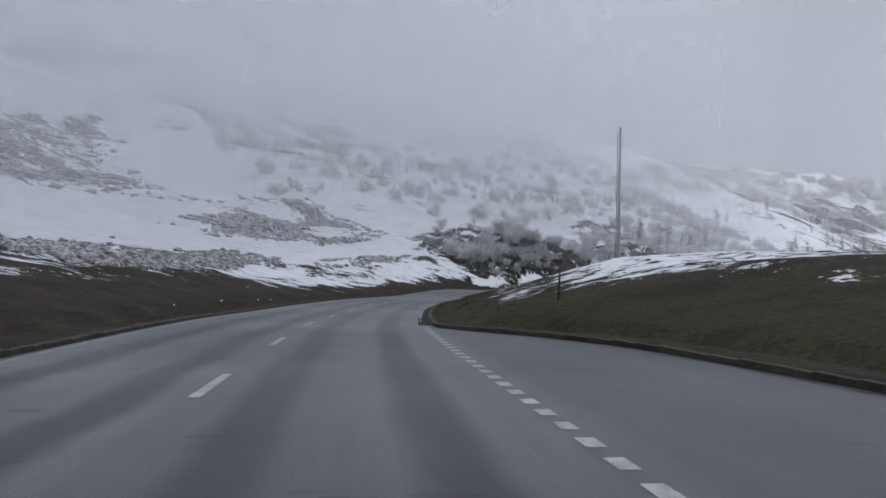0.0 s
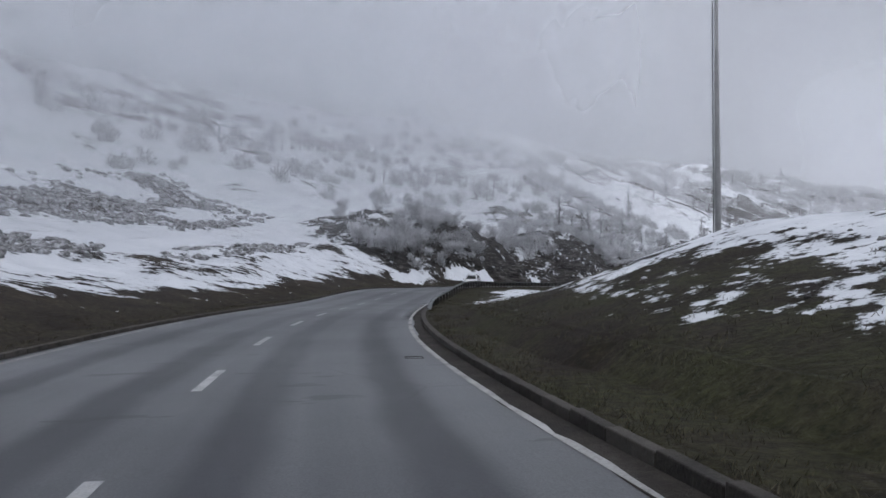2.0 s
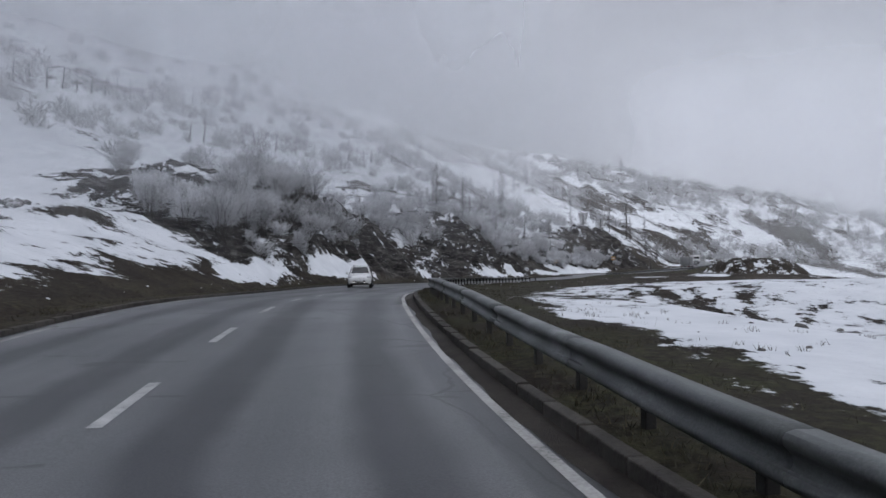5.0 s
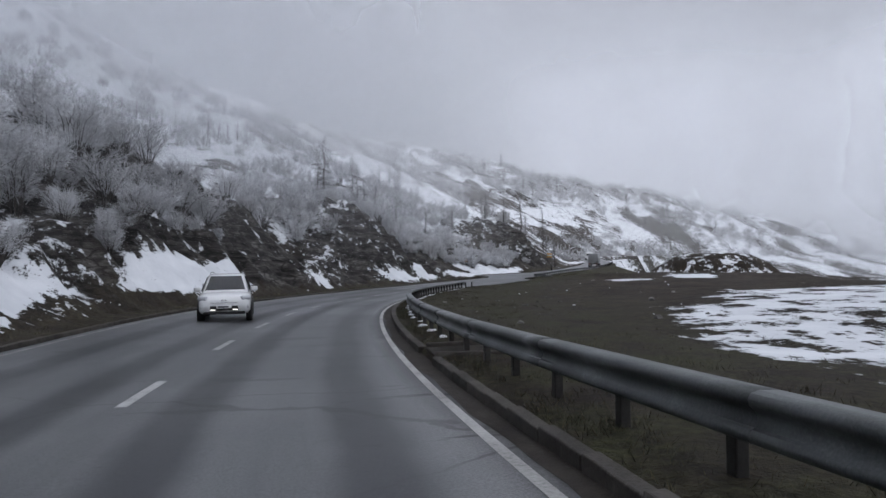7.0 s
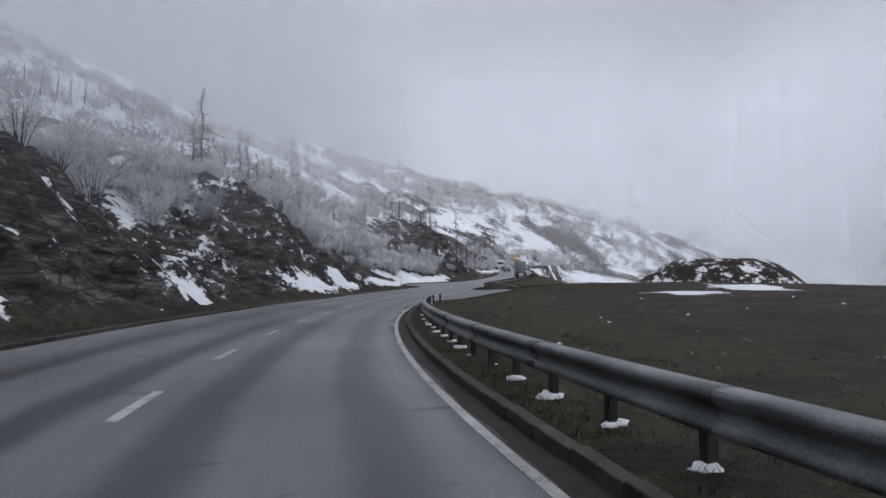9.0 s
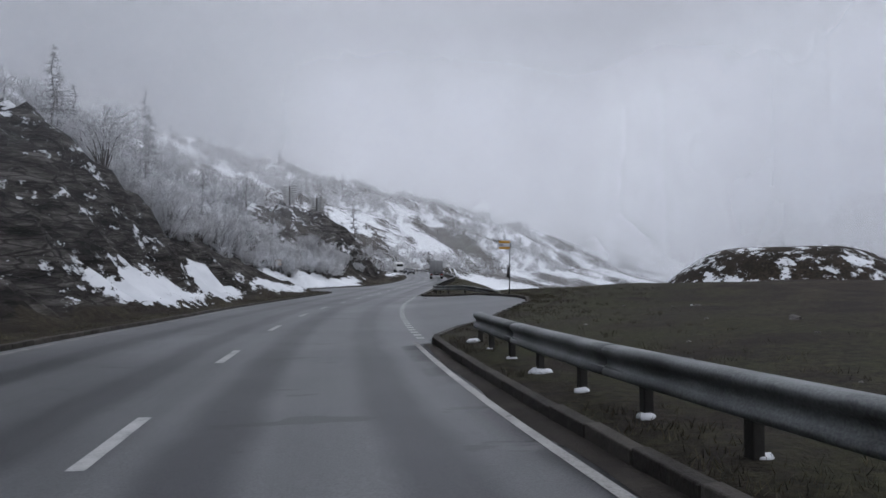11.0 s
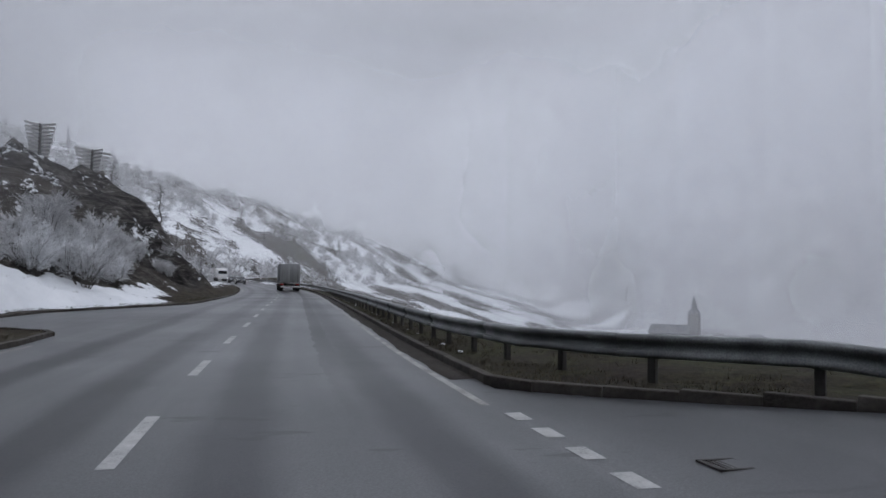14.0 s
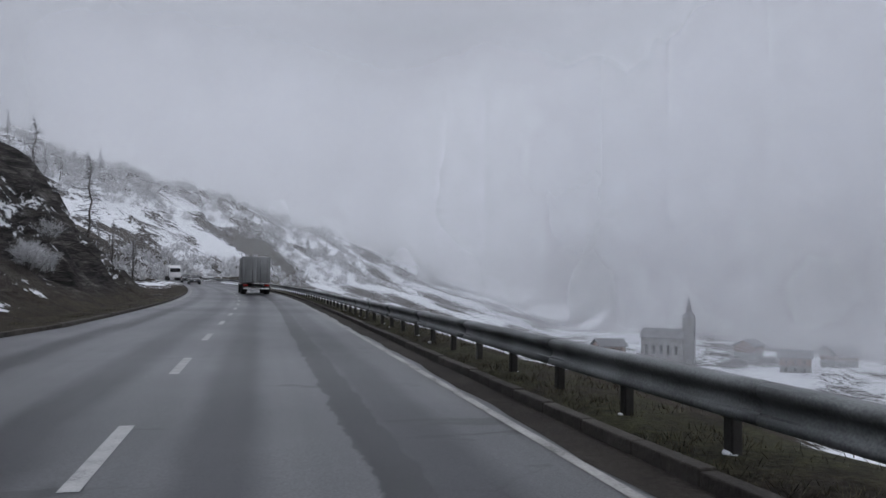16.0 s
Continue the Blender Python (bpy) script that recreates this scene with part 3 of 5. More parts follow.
    snow = np.where(up, snow, sr + np.where(d > 8, 0.22 * n1, 0))
    snow = np.where(d > 270, 0.22 + 0.5 * n1, snow)
    snow = np.where((s > 320) & (d <= 270), 0.60 + 0.30 * n3 + 0.30 * n1 + 0.75 * fbm(0.9 * s, 1.1 * d, 0.045, 4, 41), snow)
    snow = snow - rise * 0.55 * np.clip(hump + 0.05, -0.25, 0.7) - hill * 0.5 * np.clip(big, -0.3, 0.6)
    rock = np.clip(steep * 2.2, 0, 1)
    snow = np.where(up, snow + 0.45 * gully * smoothstep(10, 14, a), snow)
    snow = np.where(rock > 0.3, snow * (1 - 0.85 * rock) + (0.28 + 0.20 * n2) * rock, snow)
    snow = np.where(up, np.maximum(snow, np.clip(heap, 0, 1) * foot * 1.3), snow)
    rock = rock * (1 - np.clip(heap, 0, 1) * foot)
    side = left_edge(s) - d
    bay = smoothstep(0.5, 1.1, side + 0.3 * n2) * (1 - smoothstep(3.6, 5.2, side + 0.8 * n2)) * smoothstep(223, 227, s) * (1 - smoothstep(242, 250, s))
    snow = np.where(up, np.maximum(snow, 1.2 * bay), snow)
    rock = rock * (1 - bay)
    green = np.where(~up, smoothstep(16, 3, off) * 0.9, smoothstep(6, 1, off) * 0.35)
    return z.reshape(shape), np.clip(snow, 0, 1).reshape(shape), rock.reshape(shape), green.reshape(shape)


def mesh_object(name, verts, faces, mat, smooth_=True):
    me = bpy.data.meshes.new(name)
    me.from_pydata([tuple(v) for v in verts], [], faces)
    me.materials.append(mat)
    if smooth_:
        me.polygons.foreach_set("use_smooth", [True] * len(me.polygons))
    me.update()
    return new(name, me)


def grid_faces(n, m):
    i = np.arange((n - 1) * (m - 1))
    a = (i // (m - 1)) * m + i % (m - 1)
    return np.stack([a, a + m, a + m + 1, a + 1], 1).tolist()


def spread(lo, hi, step, after, reach=1500):
    """Even steps from lo to hi, then wider ones, up to 3.2 m as far as the distance after, then ever wider."""
    mid = list(np.arange(lo, hi + step / 2, step))
    sides = []
    for sign, start, near in ((-1, lo, after[0]), (1, hi, after[1])):
        st, p, out = step, start, []
        while abs(p - start) < reach:
            st = min(st * 1.07, 3.2) if abs(p - start) < near else st * 1.3
            p += sign * st
            out.append(p)
        sides.append(out)
    return np.array(sides[0][::-1] + mid + sides[1])


gx, gy = spread(-22, 152, 0.8, (110, 330)), spread(-24, 252, 0.8, (10, 290))
GX, GY = np.meshgrid(gx, gy, indexing="ij")
GZ, GS, GR, GG = land(GX, GY)
ground = mesh_object("ground", np.stack([GX, GY, GZ], -1).reshape(-1, 3), [f[::-1] for f in grid_faces(*GX.shape)], M_GROUND)
for key, val in (("snow", GS), ("rock", GR), ("green", GG)):
    ground.data.attributes.new(key, "FLOAT", "POINT").data.foreach_set("value", val.ravel().astype(np.float32))
tagged(ground, "brown winter grass and rock slopes with patches of old snow", "ground", kind="structure")


def ribbon(name, s, offs, heights, mat, uv=None, label="", category=""):
    """A strip along the road; offs and heights are functions of s that give one row across."""
    s = np.asarray(s, float)
    rows = np.array([at(np.full(len(offs(q)), q), np.array(offs(q)), np.array(heights(q))) for q in s])
    n, m = rows.shape[:2]
    ob = mesh_object(name, rows.reshape(-1, 3), grid_faces(n, m), mat)
    if uv:
        lay = ob.data.uv_layers.new(name=uv)
        D = np.array([offs(q) for q in s]).ravel()
        Sv = np.repeat(s, m)
        idx = np.empty(len(ob.data.loops), int)
        ob.data.loops.foreach_get("vertex_index", idx)
        lay.data.foreach_set("uv", np.stack([D[idx], Sv[idx]], 1).ravel().astype(np.float32))
    return tagged(ob, label, category, kind="structure")


S_ROAD = np.unique(np.r_[np.arange(-60, 418, 1.0), 25.3, 209.5])


def across(s):
    return np.concatenate([np.linspace(left_edge(s), 0, 7), np.linspace(0, 4.25, 6)[1:], np.linspace(4.25, right_edge(s), 6)[1:]])


road = ribbon("road", S_ROAD, across, lambda q: camber(q, across(q)), M_ASPHALT, "road", "wet dark grey asphalt mountain road with worn wheel tracks", "road")

# verges: soil and grass between the asphalt and the open ground
S_VERGE = np.arange(-60, 410, 0.8)


def verge(name, side, label):
    edge = right_edge if side > 0 else left_edge

    def offs(q):
        return [edge(q) + side * v for v in (0.0, 0.1, 0.5, 1.0, 1.6, 2.2, 2.8)]

    def hs(q):
        x = np.array(offs(q))
        p = at(np.full(7, q), x)
        z, *_ = land(p[:, 0], p[:, 1])
        n = fbm(p[:, 0], p[:, 1], 1.4, 3, 21) * 0.05
        h = z - p[:, 2]
        flat = (0.12 if side > 0 else 0.09) + float(camber(q, edge(q)))
        return [-0.1, flat - 0.02, flat + n[2], flat + 0.02 + n[3], max(h[4], flat - 0.1) + 0.05 + n[4], h[5] + 0.05 + n[5], h[6] - 0.12]

    ob = ribbon(name, S_VERGE, offs, hs, M_GROUND, "", label, "verge")
    k = len(ob.data.vertices)
    co = np.empty(k * 3)
    ob.data.vertices.foreach_get("co", co)
    co = co.reshape(-1, 3)
    _, sn, rk, gr = land(co[:, 0], co[:, 1])
    for key, val in (("snow", sn * 0.85), ("rock", rk * 0), ("green", gr)):
        ob.data.attributes.new(key, "FLOAT", "POINT").data.foreach_set("value", val.astype(np.float32))
    return ob


verge("verge_right", 1, "verge of dead brown and green grass behind the kerb")
verge("verge_left", -1, "verge of brown soil and dead grass below the slope")


# road markings
def stripe(name, s0, s1, d, width, label):
    n = max(2, int((s1 - s0) / 1.0) + 1)
    ss = np.linspace(s0, s1, n)
    dd = d if callable(d) else (lambda q: d)
    ribbon(name, ss, lambda q: [dd(q) - width / 2, dd(q) + width / 2], lambda q: [0.006 + float(camber(q, dd(q) - width / 2)), 0.006 + float(camber(q, dd(q) + width / 2))], M_EDGE if "edge" in name else M_PAINT, "", label, "road marking")


DASH_END = [-2.4, 4.6, 11.5, 19.4, 27.4, 34.9, 41.7, 48.4, 55.0, 60.6, 66.6, 72.6, 78.6, 84.7, 90.7, 96.8, 102.8, 108.9, 116.0, 122.4, 128.9, 135.8, 142.5, 149.4, 156.4,
            163.5, 171.0, 179.0, 186.8, 194.0, 201.2, 208.5, 214.4, 220.6, 226.8, 232.8, 239.1, 245.3, 251.6, 257.9, 264.2, 270.5, 276.9, 283.3, 289.7, 296.0, 302.4, 308.8]
for a1 in DASH_END:
    stripe("centre_dash", a1 - 2.3, a1, -0.07, 0.15, "worn white centre line dash")
stripe("edge_line_right", 25.9, 172.0, lambda q: 3.84 + 0.24 * float(smoothstep(52, 30, q)), 0.12, "continuous white edge line, worn")
stripe("edge_line_right", 208.6, 410.0, 3.80, 0.12, "continuous white edge line, worn")
for q in np.arange(3.95, 25.2, 0.80):
    stripe("lay_by_dash", q, q + 0.40, 4.12, 0.20, "short white dash across the lay-by entrance")
for q in np.r_[np.arange(172.87, 184.0, 0.944), np.arange(184.2, 207.8, 0.90)]:
    stripe("lay_by_dash", q, q + 0.46, 4.08 - 0.12 * float(smoothstep(190, 200, q)), 0.20, "short white dash across the lay-by entrance")
stripe("edge_line_left", -55, 218.0, lambda q: float(left_edge(q)) + 0.3, 0.13, "thin white edge line, faded")
stripe("edge_line_left", 262, 410.0, lambda q: float(left_edge(q)) + 0.3, 0.13, "thin white edge line, faded")


def gutter(s0, s1):
    """Grit and wet soil washed along the kerb."""
    ss = np.arange(s0, s1, 0.7)
    wob = lambda q: 3.95 + 0.03 * math.sin(q * 1.3) + 0.03 * math.sin(q * 0.37 + 1) + 0.02 * math.sin(q * 3.1)
    ribbon("gutter", ss, lambda q: [wob(q), wob(q) + 0.2, 4.36], lambda q: [0.004, 0.008, 0.02], M_GRIT, "", "wet dark grit along the kerb", "gutter")


M_GRIT = simple("wet_grit", [(0.3, (0.012, 0.010, 0.009)), (0.5, (0.028, 0.024, 0.020)), (0.75, (0.06, 0.052, 0.045))], 1.5, 0.8, bump=0.4, bump_scale=40.0, spec=0.15)
gutter(26.5, 172)
gutter(211, 400)


# ---------------------------------------------------------------- mist, as upright sheets that imitate its haze
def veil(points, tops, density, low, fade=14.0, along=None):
    """An upright see-through sheet that imitates mist haze, over the ground along a line of plan points."""
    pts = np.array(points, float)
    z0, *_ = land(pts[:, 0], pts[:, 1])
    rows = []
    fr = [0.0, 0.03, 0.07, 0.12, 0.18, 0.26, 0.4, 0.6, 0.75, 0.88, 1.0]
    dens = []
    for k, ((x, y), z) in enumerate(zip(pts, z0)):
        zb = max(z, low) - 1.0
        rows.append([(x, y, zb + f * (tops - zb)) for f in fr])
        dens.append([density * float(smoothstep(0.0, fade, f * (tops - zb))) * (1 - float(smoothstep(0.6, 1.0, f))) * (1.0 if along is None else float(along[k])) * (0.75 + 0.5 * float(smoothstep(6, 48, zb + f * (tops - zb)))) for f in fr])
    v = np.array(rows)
    ob = mesh_object("haze_sheet", v.reshape(-1, 3), grid_faces(*v.shape[:2]), M_HAZE_SHEET)
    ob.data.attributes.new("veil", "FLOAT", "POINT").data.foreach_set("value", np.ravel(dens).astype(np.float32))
    return tagged(ob, "thin pale sheet added to imitate mist haze over the slope", "mist", kind="stuff")


# sheets added along and across the land so that distant slopes look hazed
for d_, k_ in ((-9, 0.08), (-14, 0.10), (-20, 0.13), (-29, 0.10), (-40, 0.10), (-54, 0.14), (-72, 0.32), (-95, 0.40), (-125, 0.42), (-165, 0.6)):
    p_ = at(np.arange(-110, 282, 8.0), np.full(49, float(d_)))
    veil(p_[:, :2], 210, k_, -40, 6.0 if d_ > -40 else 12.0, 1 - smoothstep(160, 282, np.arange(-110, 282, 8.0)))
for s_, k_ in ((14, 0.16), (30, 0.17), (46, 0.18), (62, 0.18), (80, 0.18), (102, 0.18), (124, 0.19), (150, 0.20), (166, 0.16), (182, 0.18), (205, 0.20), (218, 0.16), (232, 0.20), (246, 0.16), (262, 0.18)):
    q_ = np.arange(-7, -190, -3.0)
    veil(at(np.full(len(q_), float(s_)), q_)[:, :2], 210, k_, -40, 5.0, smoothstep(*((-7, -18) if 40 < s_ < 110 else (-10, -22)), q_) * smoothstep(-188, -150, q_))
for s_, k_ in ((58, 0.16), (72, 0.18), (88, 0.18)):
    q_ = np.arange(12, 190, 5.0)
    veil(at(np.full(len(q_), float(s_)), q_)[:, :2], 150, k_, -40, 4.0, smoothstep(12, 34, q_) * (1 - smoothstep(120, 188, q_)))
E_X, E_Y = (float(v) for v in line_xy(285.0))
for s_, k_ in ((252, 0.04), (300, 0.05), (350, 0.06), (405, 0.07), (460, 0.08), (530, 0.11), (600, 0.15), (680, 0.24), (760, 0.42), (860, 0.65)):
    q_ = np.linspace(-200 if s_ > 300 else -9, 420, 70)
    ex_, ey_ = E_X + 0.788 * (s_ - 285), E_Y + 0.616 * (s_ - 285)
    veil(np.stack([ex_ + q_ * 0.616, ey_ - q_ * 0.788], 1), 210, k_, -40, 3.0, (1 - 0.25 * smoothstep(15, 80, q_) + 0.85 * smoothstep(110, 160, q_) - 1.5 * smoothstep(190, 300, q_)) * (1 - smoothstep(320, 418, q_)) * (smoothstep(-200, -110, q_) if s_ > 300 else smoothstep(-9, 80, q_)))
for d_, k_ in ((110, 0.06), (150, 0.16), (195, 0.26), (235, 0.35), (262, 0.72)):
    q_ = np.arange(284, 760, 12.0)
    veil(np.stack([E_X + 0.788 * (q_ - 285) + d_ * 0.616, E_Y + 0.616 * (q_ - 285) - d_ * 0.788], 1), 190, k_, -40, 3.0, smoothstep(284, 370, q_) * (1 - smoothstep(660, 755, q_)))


# ---------------------------------------------------------------- building blocks
def thing(name, s, d, h=0.0, turn=0.0, label="", category="", group="", place=None):
    """An Empty at the base of a thing, turned with the road."""
    ob = new(name)
    p = at(s, d, h) if place is None else place
    ob.matrix_world = pose(*[float(v) for v in p], 0, 0, heading(s) + turn)
    return tagged(ob, label, category, group)


def on_land(x, y):
    z, *_ = land(np.array([x], float), np.array([y], float))
    return float(z[0])


def part(name, bm, mat, parent, label="", shade=True):
    me = bpy.data.meshes.new(name)
    bm.to_mesh(me)
    bm.free()
    me.materials.append(mat)
    if shade:
        me.polygons.foreach_set("use_smooth", [True] * len(me.polygons))
    ob = new(name, me)
    ob.parent = parent
    if label:
        ob["label"] = label
    return ob


def box(bm, c, size, m=None, bev=0.0):
    r = bmesh.ops.create_cube(bm, size=1.0)
    vs = r["verts"]
    bmesh.ops.scale(bm, vec=size, verts=vs)
    if bev:
        es = list({e for v in vs for e in v.link_edges})
        vs = list({v for f in bmesh.ops.bevel(bm, geom=es, offset=bev, segments=2, profile=0.5, affect="EDGES")["faces"] for v in f.verts} | {v for v in vs if v.is_valid})
    if m:
        bmesh.ops.transform(bm, matrix=m, verts=vs)
    bmesh.ops.translate(bm, vec=c, verts=vs)
    return vs


def tube(bm, p0, p1, r0, r1, n=6, cap=True):
    p0, p1 = Vector(p0), Vector(p1)
    ax = (p1 - p0).normalized()
    a = ax.orthogonal().normalized()
    b = ax.cross(a)
    ring = [[bm.verts.new(p + r * (math.cos(2 * math.pi * k / n) * a + math.sin(2 * math.pi * k / n) * b)) for k in range(n)] for p, r in ((p0, r0), (p1, r1))]
    for k in range(n):
        bm.faces.new((ring[0][k], ring[0][(k + 1) % n], ring[1][(k + 1) % n], ring[1][k]))
    if cap and n > 2:
        bm.faces.new(ring[1])
        bm.faces.new(ring[0][::-1])


def loft(bm, rings, close=True, caps=True):
    vs = [[bm.verts.new(p) for p in ring] for ring in rings]
    n = len(vs[0])
    for a, b in zip(vs, vs[1:]):
        for k in range(n if close else n - 1):
            bm.faces.new((a[k], a[(k + 1) % n], b[(k + 1) % n], b[k]))
    if caps:
        bm.faces.new(vs[0][::-1])
        bm.faces.new(vs[-1])


M_SNOW = simple("old_snow", [(0.3, (0.60, 0.615, 0.64)), (0.7, (0.82, 0.83, 0.85))], 1.5, 0.7, bump=0.5, bump_scale=6.0, spec=0.3)
M_WOOD = simple("weathered_pole_wood", [(0.3, (0.20, 0.20, 0.20)), (0.7, (0.38, 0.375, 0.37))], 2.0, 0.8, bump=0.25)
M_DARK = simple("dark_rubber", [(0.3, (0.012, 0.012, 0.013)), (0.7, (0.03, 0.03, 0.031))], 5.0, 0.75, bump=0.1)
M_YELLOW = simple("sign_yellow", [(0.3, (0.55, 0.26, 0.02)), (0.7, (0.66, 0.33, 0.03))], 3.0, 0.45, bump=0.02)
M_WHITE = simple("sign_white", [(0.3, (0.62, 0.62, 0.62)), (0.7, (0.74, 0.74, 0.73))], 3.0, 0.45, bump=0.02)
M_INK = simple("sign_print", [(0.3, (0.03, 0.03, 0.035)), (0.7, (0.06, 0.06, 0.065))], 5.0, 0.5, bump=0.0)


# ---------------------------------------------------------------- guard rails
def rail_path(pts, step=0.5):
    """Even points along a plan line of (s, d, drop) and their running length."""
    ss, dd, hh = (np.array(v, float) for v in zip(*pts))
    u = np.linspace(0, len(ss) - 1, 1500)
    S_, D_, H_ = (np.interp(u, np.arange(len(ss)), v) for v in (ss, dd, hh))
    P = at(S_, D_, H_)
    run = np.r_[0, np.cumsum(np.linalg.norm(np.diff(P[:, :2], axis=0), axis=1))]
    q = np.arange(0, run[-1], step)
    return q, np.stack([np.interp(q, run, P[:, k]) for k in range(3)], 1), np.interp(q, run, S_)


# section of the beam: outwards to the road, and up
SECTION = [(-0.17, 0.168), (-0.03, 0.174), (0.03, 0.158), (0.052, 0.125), (0.045, 0.085), (0.015, 0.055), (-0.008, 0.03), (-0.012, 0.0), (-0.008, -0.03), (0.012, -0.055),
           (0.045, -0.085), (0.052, -0.12), (0.035, -0.15), (0.0, -0.16), (-0.012, -0.15), (0.02, -0.135), (0.035, -0.115), (0.035, -0.08), (0.02, -0.06), (-0.02, -0.03),
           (-0.025, 0.0), (-0.02, 0.03), (0.02, 0.06), (0.035, 0.08), (0.035, 0.115), (0.02, 0.14), (-0.03, 0.158), (-0.17, 0.152)]


def guard_rail(pts, posts_from, spacing, label):
    q, P, QS = rail_path(pts)
    ob = new("guard_rail")
    base = Vector(P[0])
    ob.location = base
    tagged(ob, label, "guard rail", "guard rails along the road")
    T = np.gradient(P, axis=0)
    T /= np.linalg.norm(T[:, :2], axis=1)[:, None]

    def ring(i, grow=0.0):
        out = Vector((-T[i, 1], T[i, 0], 0))
        return [Vector(P[i]) - base + out * (a + (grow if a > 0 else -grow)) + Vector((0, 0, 0.60 + b * (1 + 6 * grow))) for a, b in SECTION]

    for a in range(0, len(q) - 8, 8):
        bm = bmesh.new()
        loft(bm, [ring(i) for i in range(a, min(a + 9, len(q)))])
        part("beam", bm, M_STEEL, ob)
    proto = None
    for st in np.arange(posts_from, QS[-1], spacing):
        u = float(np.interp(st, QS, q))
        x, y, z = (float(np.interp(u, q, P[:, k])) for k in range(3))
        i = min(int(u / 0.5), len(T) - 1)
        yaw = math.degrees(math.atan2(-T[i, 0], T[i, 1]))
        if proto is None:
            bm = bmesh.new()
            box(bm, (0.10, 0.0, 0.03), (0.10, 0.12, 1.26), bev=0.012)
            box(bm, (0.055, 0.0, 0.56), (0.05, 0.07, 0.16))
            proto = part("post", bm, M_POST, ob, shade=False)
            p2 = proto
        else:
            p2 = proto.copy()
            scene.collection.objects.link(p2)
        p2.matrix_basis = pose(x - base.x, y - base.y, z - base.z, 0, 0, yaw)
    return ob


RAIL_D = 4.88
guard_rail([(60.6, 4.42, -0.72), (63.7, 4.40, -0.42), (66.5, 4.42, -0.28), (70, 4.50, -0.20), (76, 4.76, -0.10), (84, RAIL_D, -0.01), (97, RAIL_D, -0.01), (110, RAIL_D, -0.01), (130, RAIL_D, -0.01), (150, RAIL_D, -0.01), (165, RAIL_D, -0.01), (170, 4.95, 0.0), (174.0, 5.75, 0.02)],
           66.08, 1.77, "long grey galvanised steel guard rail on dark posts")
guard_rail([(203.2, 10.9, -0.5), (205.5, 9.1, -0.1), (207.4, 7.6, 0.1), (209.5, 6.1, 0.05), (212, 5.35, 0.0), (216, 4.95, 0.0), (222, RAIL_D, 0.0), (240, RAIL_D, 0.0), (260, RAIL_D, 0.0), (280, RAIL_D, 0.0), (300, RAIL_D, 0.0),
            (320, RAIL_D, 0.0), (340, RAIL_D, 0.0), (360, RAIL_D, 0.0), (380, RAIL_D, 0.0), (400, RAIL_D, 0.0)], 207.4, 1.75, "grey steel guard rail bent down into the grass at its start")


# ---------------------------------------------------------------- kerbs
def kerb(edge, s0, s1, side, name, label, high):
    ob = new(name)
    tagged(ob, label, "kerb", kind="structure")
    bm = bmesh.new()
    box(bm, (0, 0, high / 2 - 0.15), (0.16, 0.995, high + 0.3), bev=0.018)
    me = bpy.data.meshes.new("kerb_stone")
    bm.to_mesh(me)
    bm.free()
    me.materials.append(M_KERB)
    ss = np.arange(s0, s1, 0.1)
    P = at(ss, np.array([edge(v) for v in ss]) + side * 0.08)
    P[:, 2] += np.array([float(camber(v, edge(v))) for v in ss])
    run = np.r_[0, np.cumsum(np.linalg.norm(np.diff(P, axis=0), axis=1))]
    rnd = random.Random(5)
    for u in np.arange(0.5, run[-1], 1.0):
        if side > 0 and 109.6 < np.interp(u, run, ss) < 111.2:
            continue
        a, b = ([float(np.interp(u + e, run, P[:, k])) for k in range(3)] for e in (-0.4, 0.4))
        st = new("kerb_stone", me)
        st.parent = ob
        yaw = math.degrees(math.atan2(-(b[0] - a[0]), b[1] - a[1]))
        st.matrix_basis = pose((a[0] + b[0]) / 2, (a[1] + b[1]) / 2, (a[2] + b[2]) / 2 + rnd.uniform(-0.008, 0.008), rnd.uniform(-0.4, 0.4), rnd.uniform(-1, 1), yaw + rnd.uniform(-0.5, 0.5))


kerb(right_edge, 2, 330, 1, "kerb_right", "weathered granite kerb stones along the road", 0.145)
kerb(left_edge, 8, 340, -1, "kerb_left", "low dark kerb stones with soil on them", 0.12)


def drain_inlet(s0, s1):
    """A gap in the kerb where the water runs off between two wing stones."""
    ob = thing("drain_inlet", (s0 + s1) / 2, 4.35, 0.0, 0, "gap in the kerb with two wing stones and wet gravel", "drain inlet")
    half = (s1 - s0) / 2
    for sy, long_ in ((-1, 1.25), (1, 1.35)):
        bm = bmesh.new()
        box(bm, (long_ / 2 - 0.02, sy * (half + 0.02), 0.06), (long_, 0.15, 0.34), Matrix.Rotation(sy * 0.16, 4, "Z"), bev=0.02)
        part("wing_stone", bm, M_KERB, ob)
    bm = bmesh.new()
    box(bm, (0.62, 0, 0.06), (1.3, 2 * half - 0.1, 0.19), bev=0.02)
    part("channel_bed", bm, M_GRIT, ob, "dark wet gravel bed")


drain_inlet(109.7, 111.2)


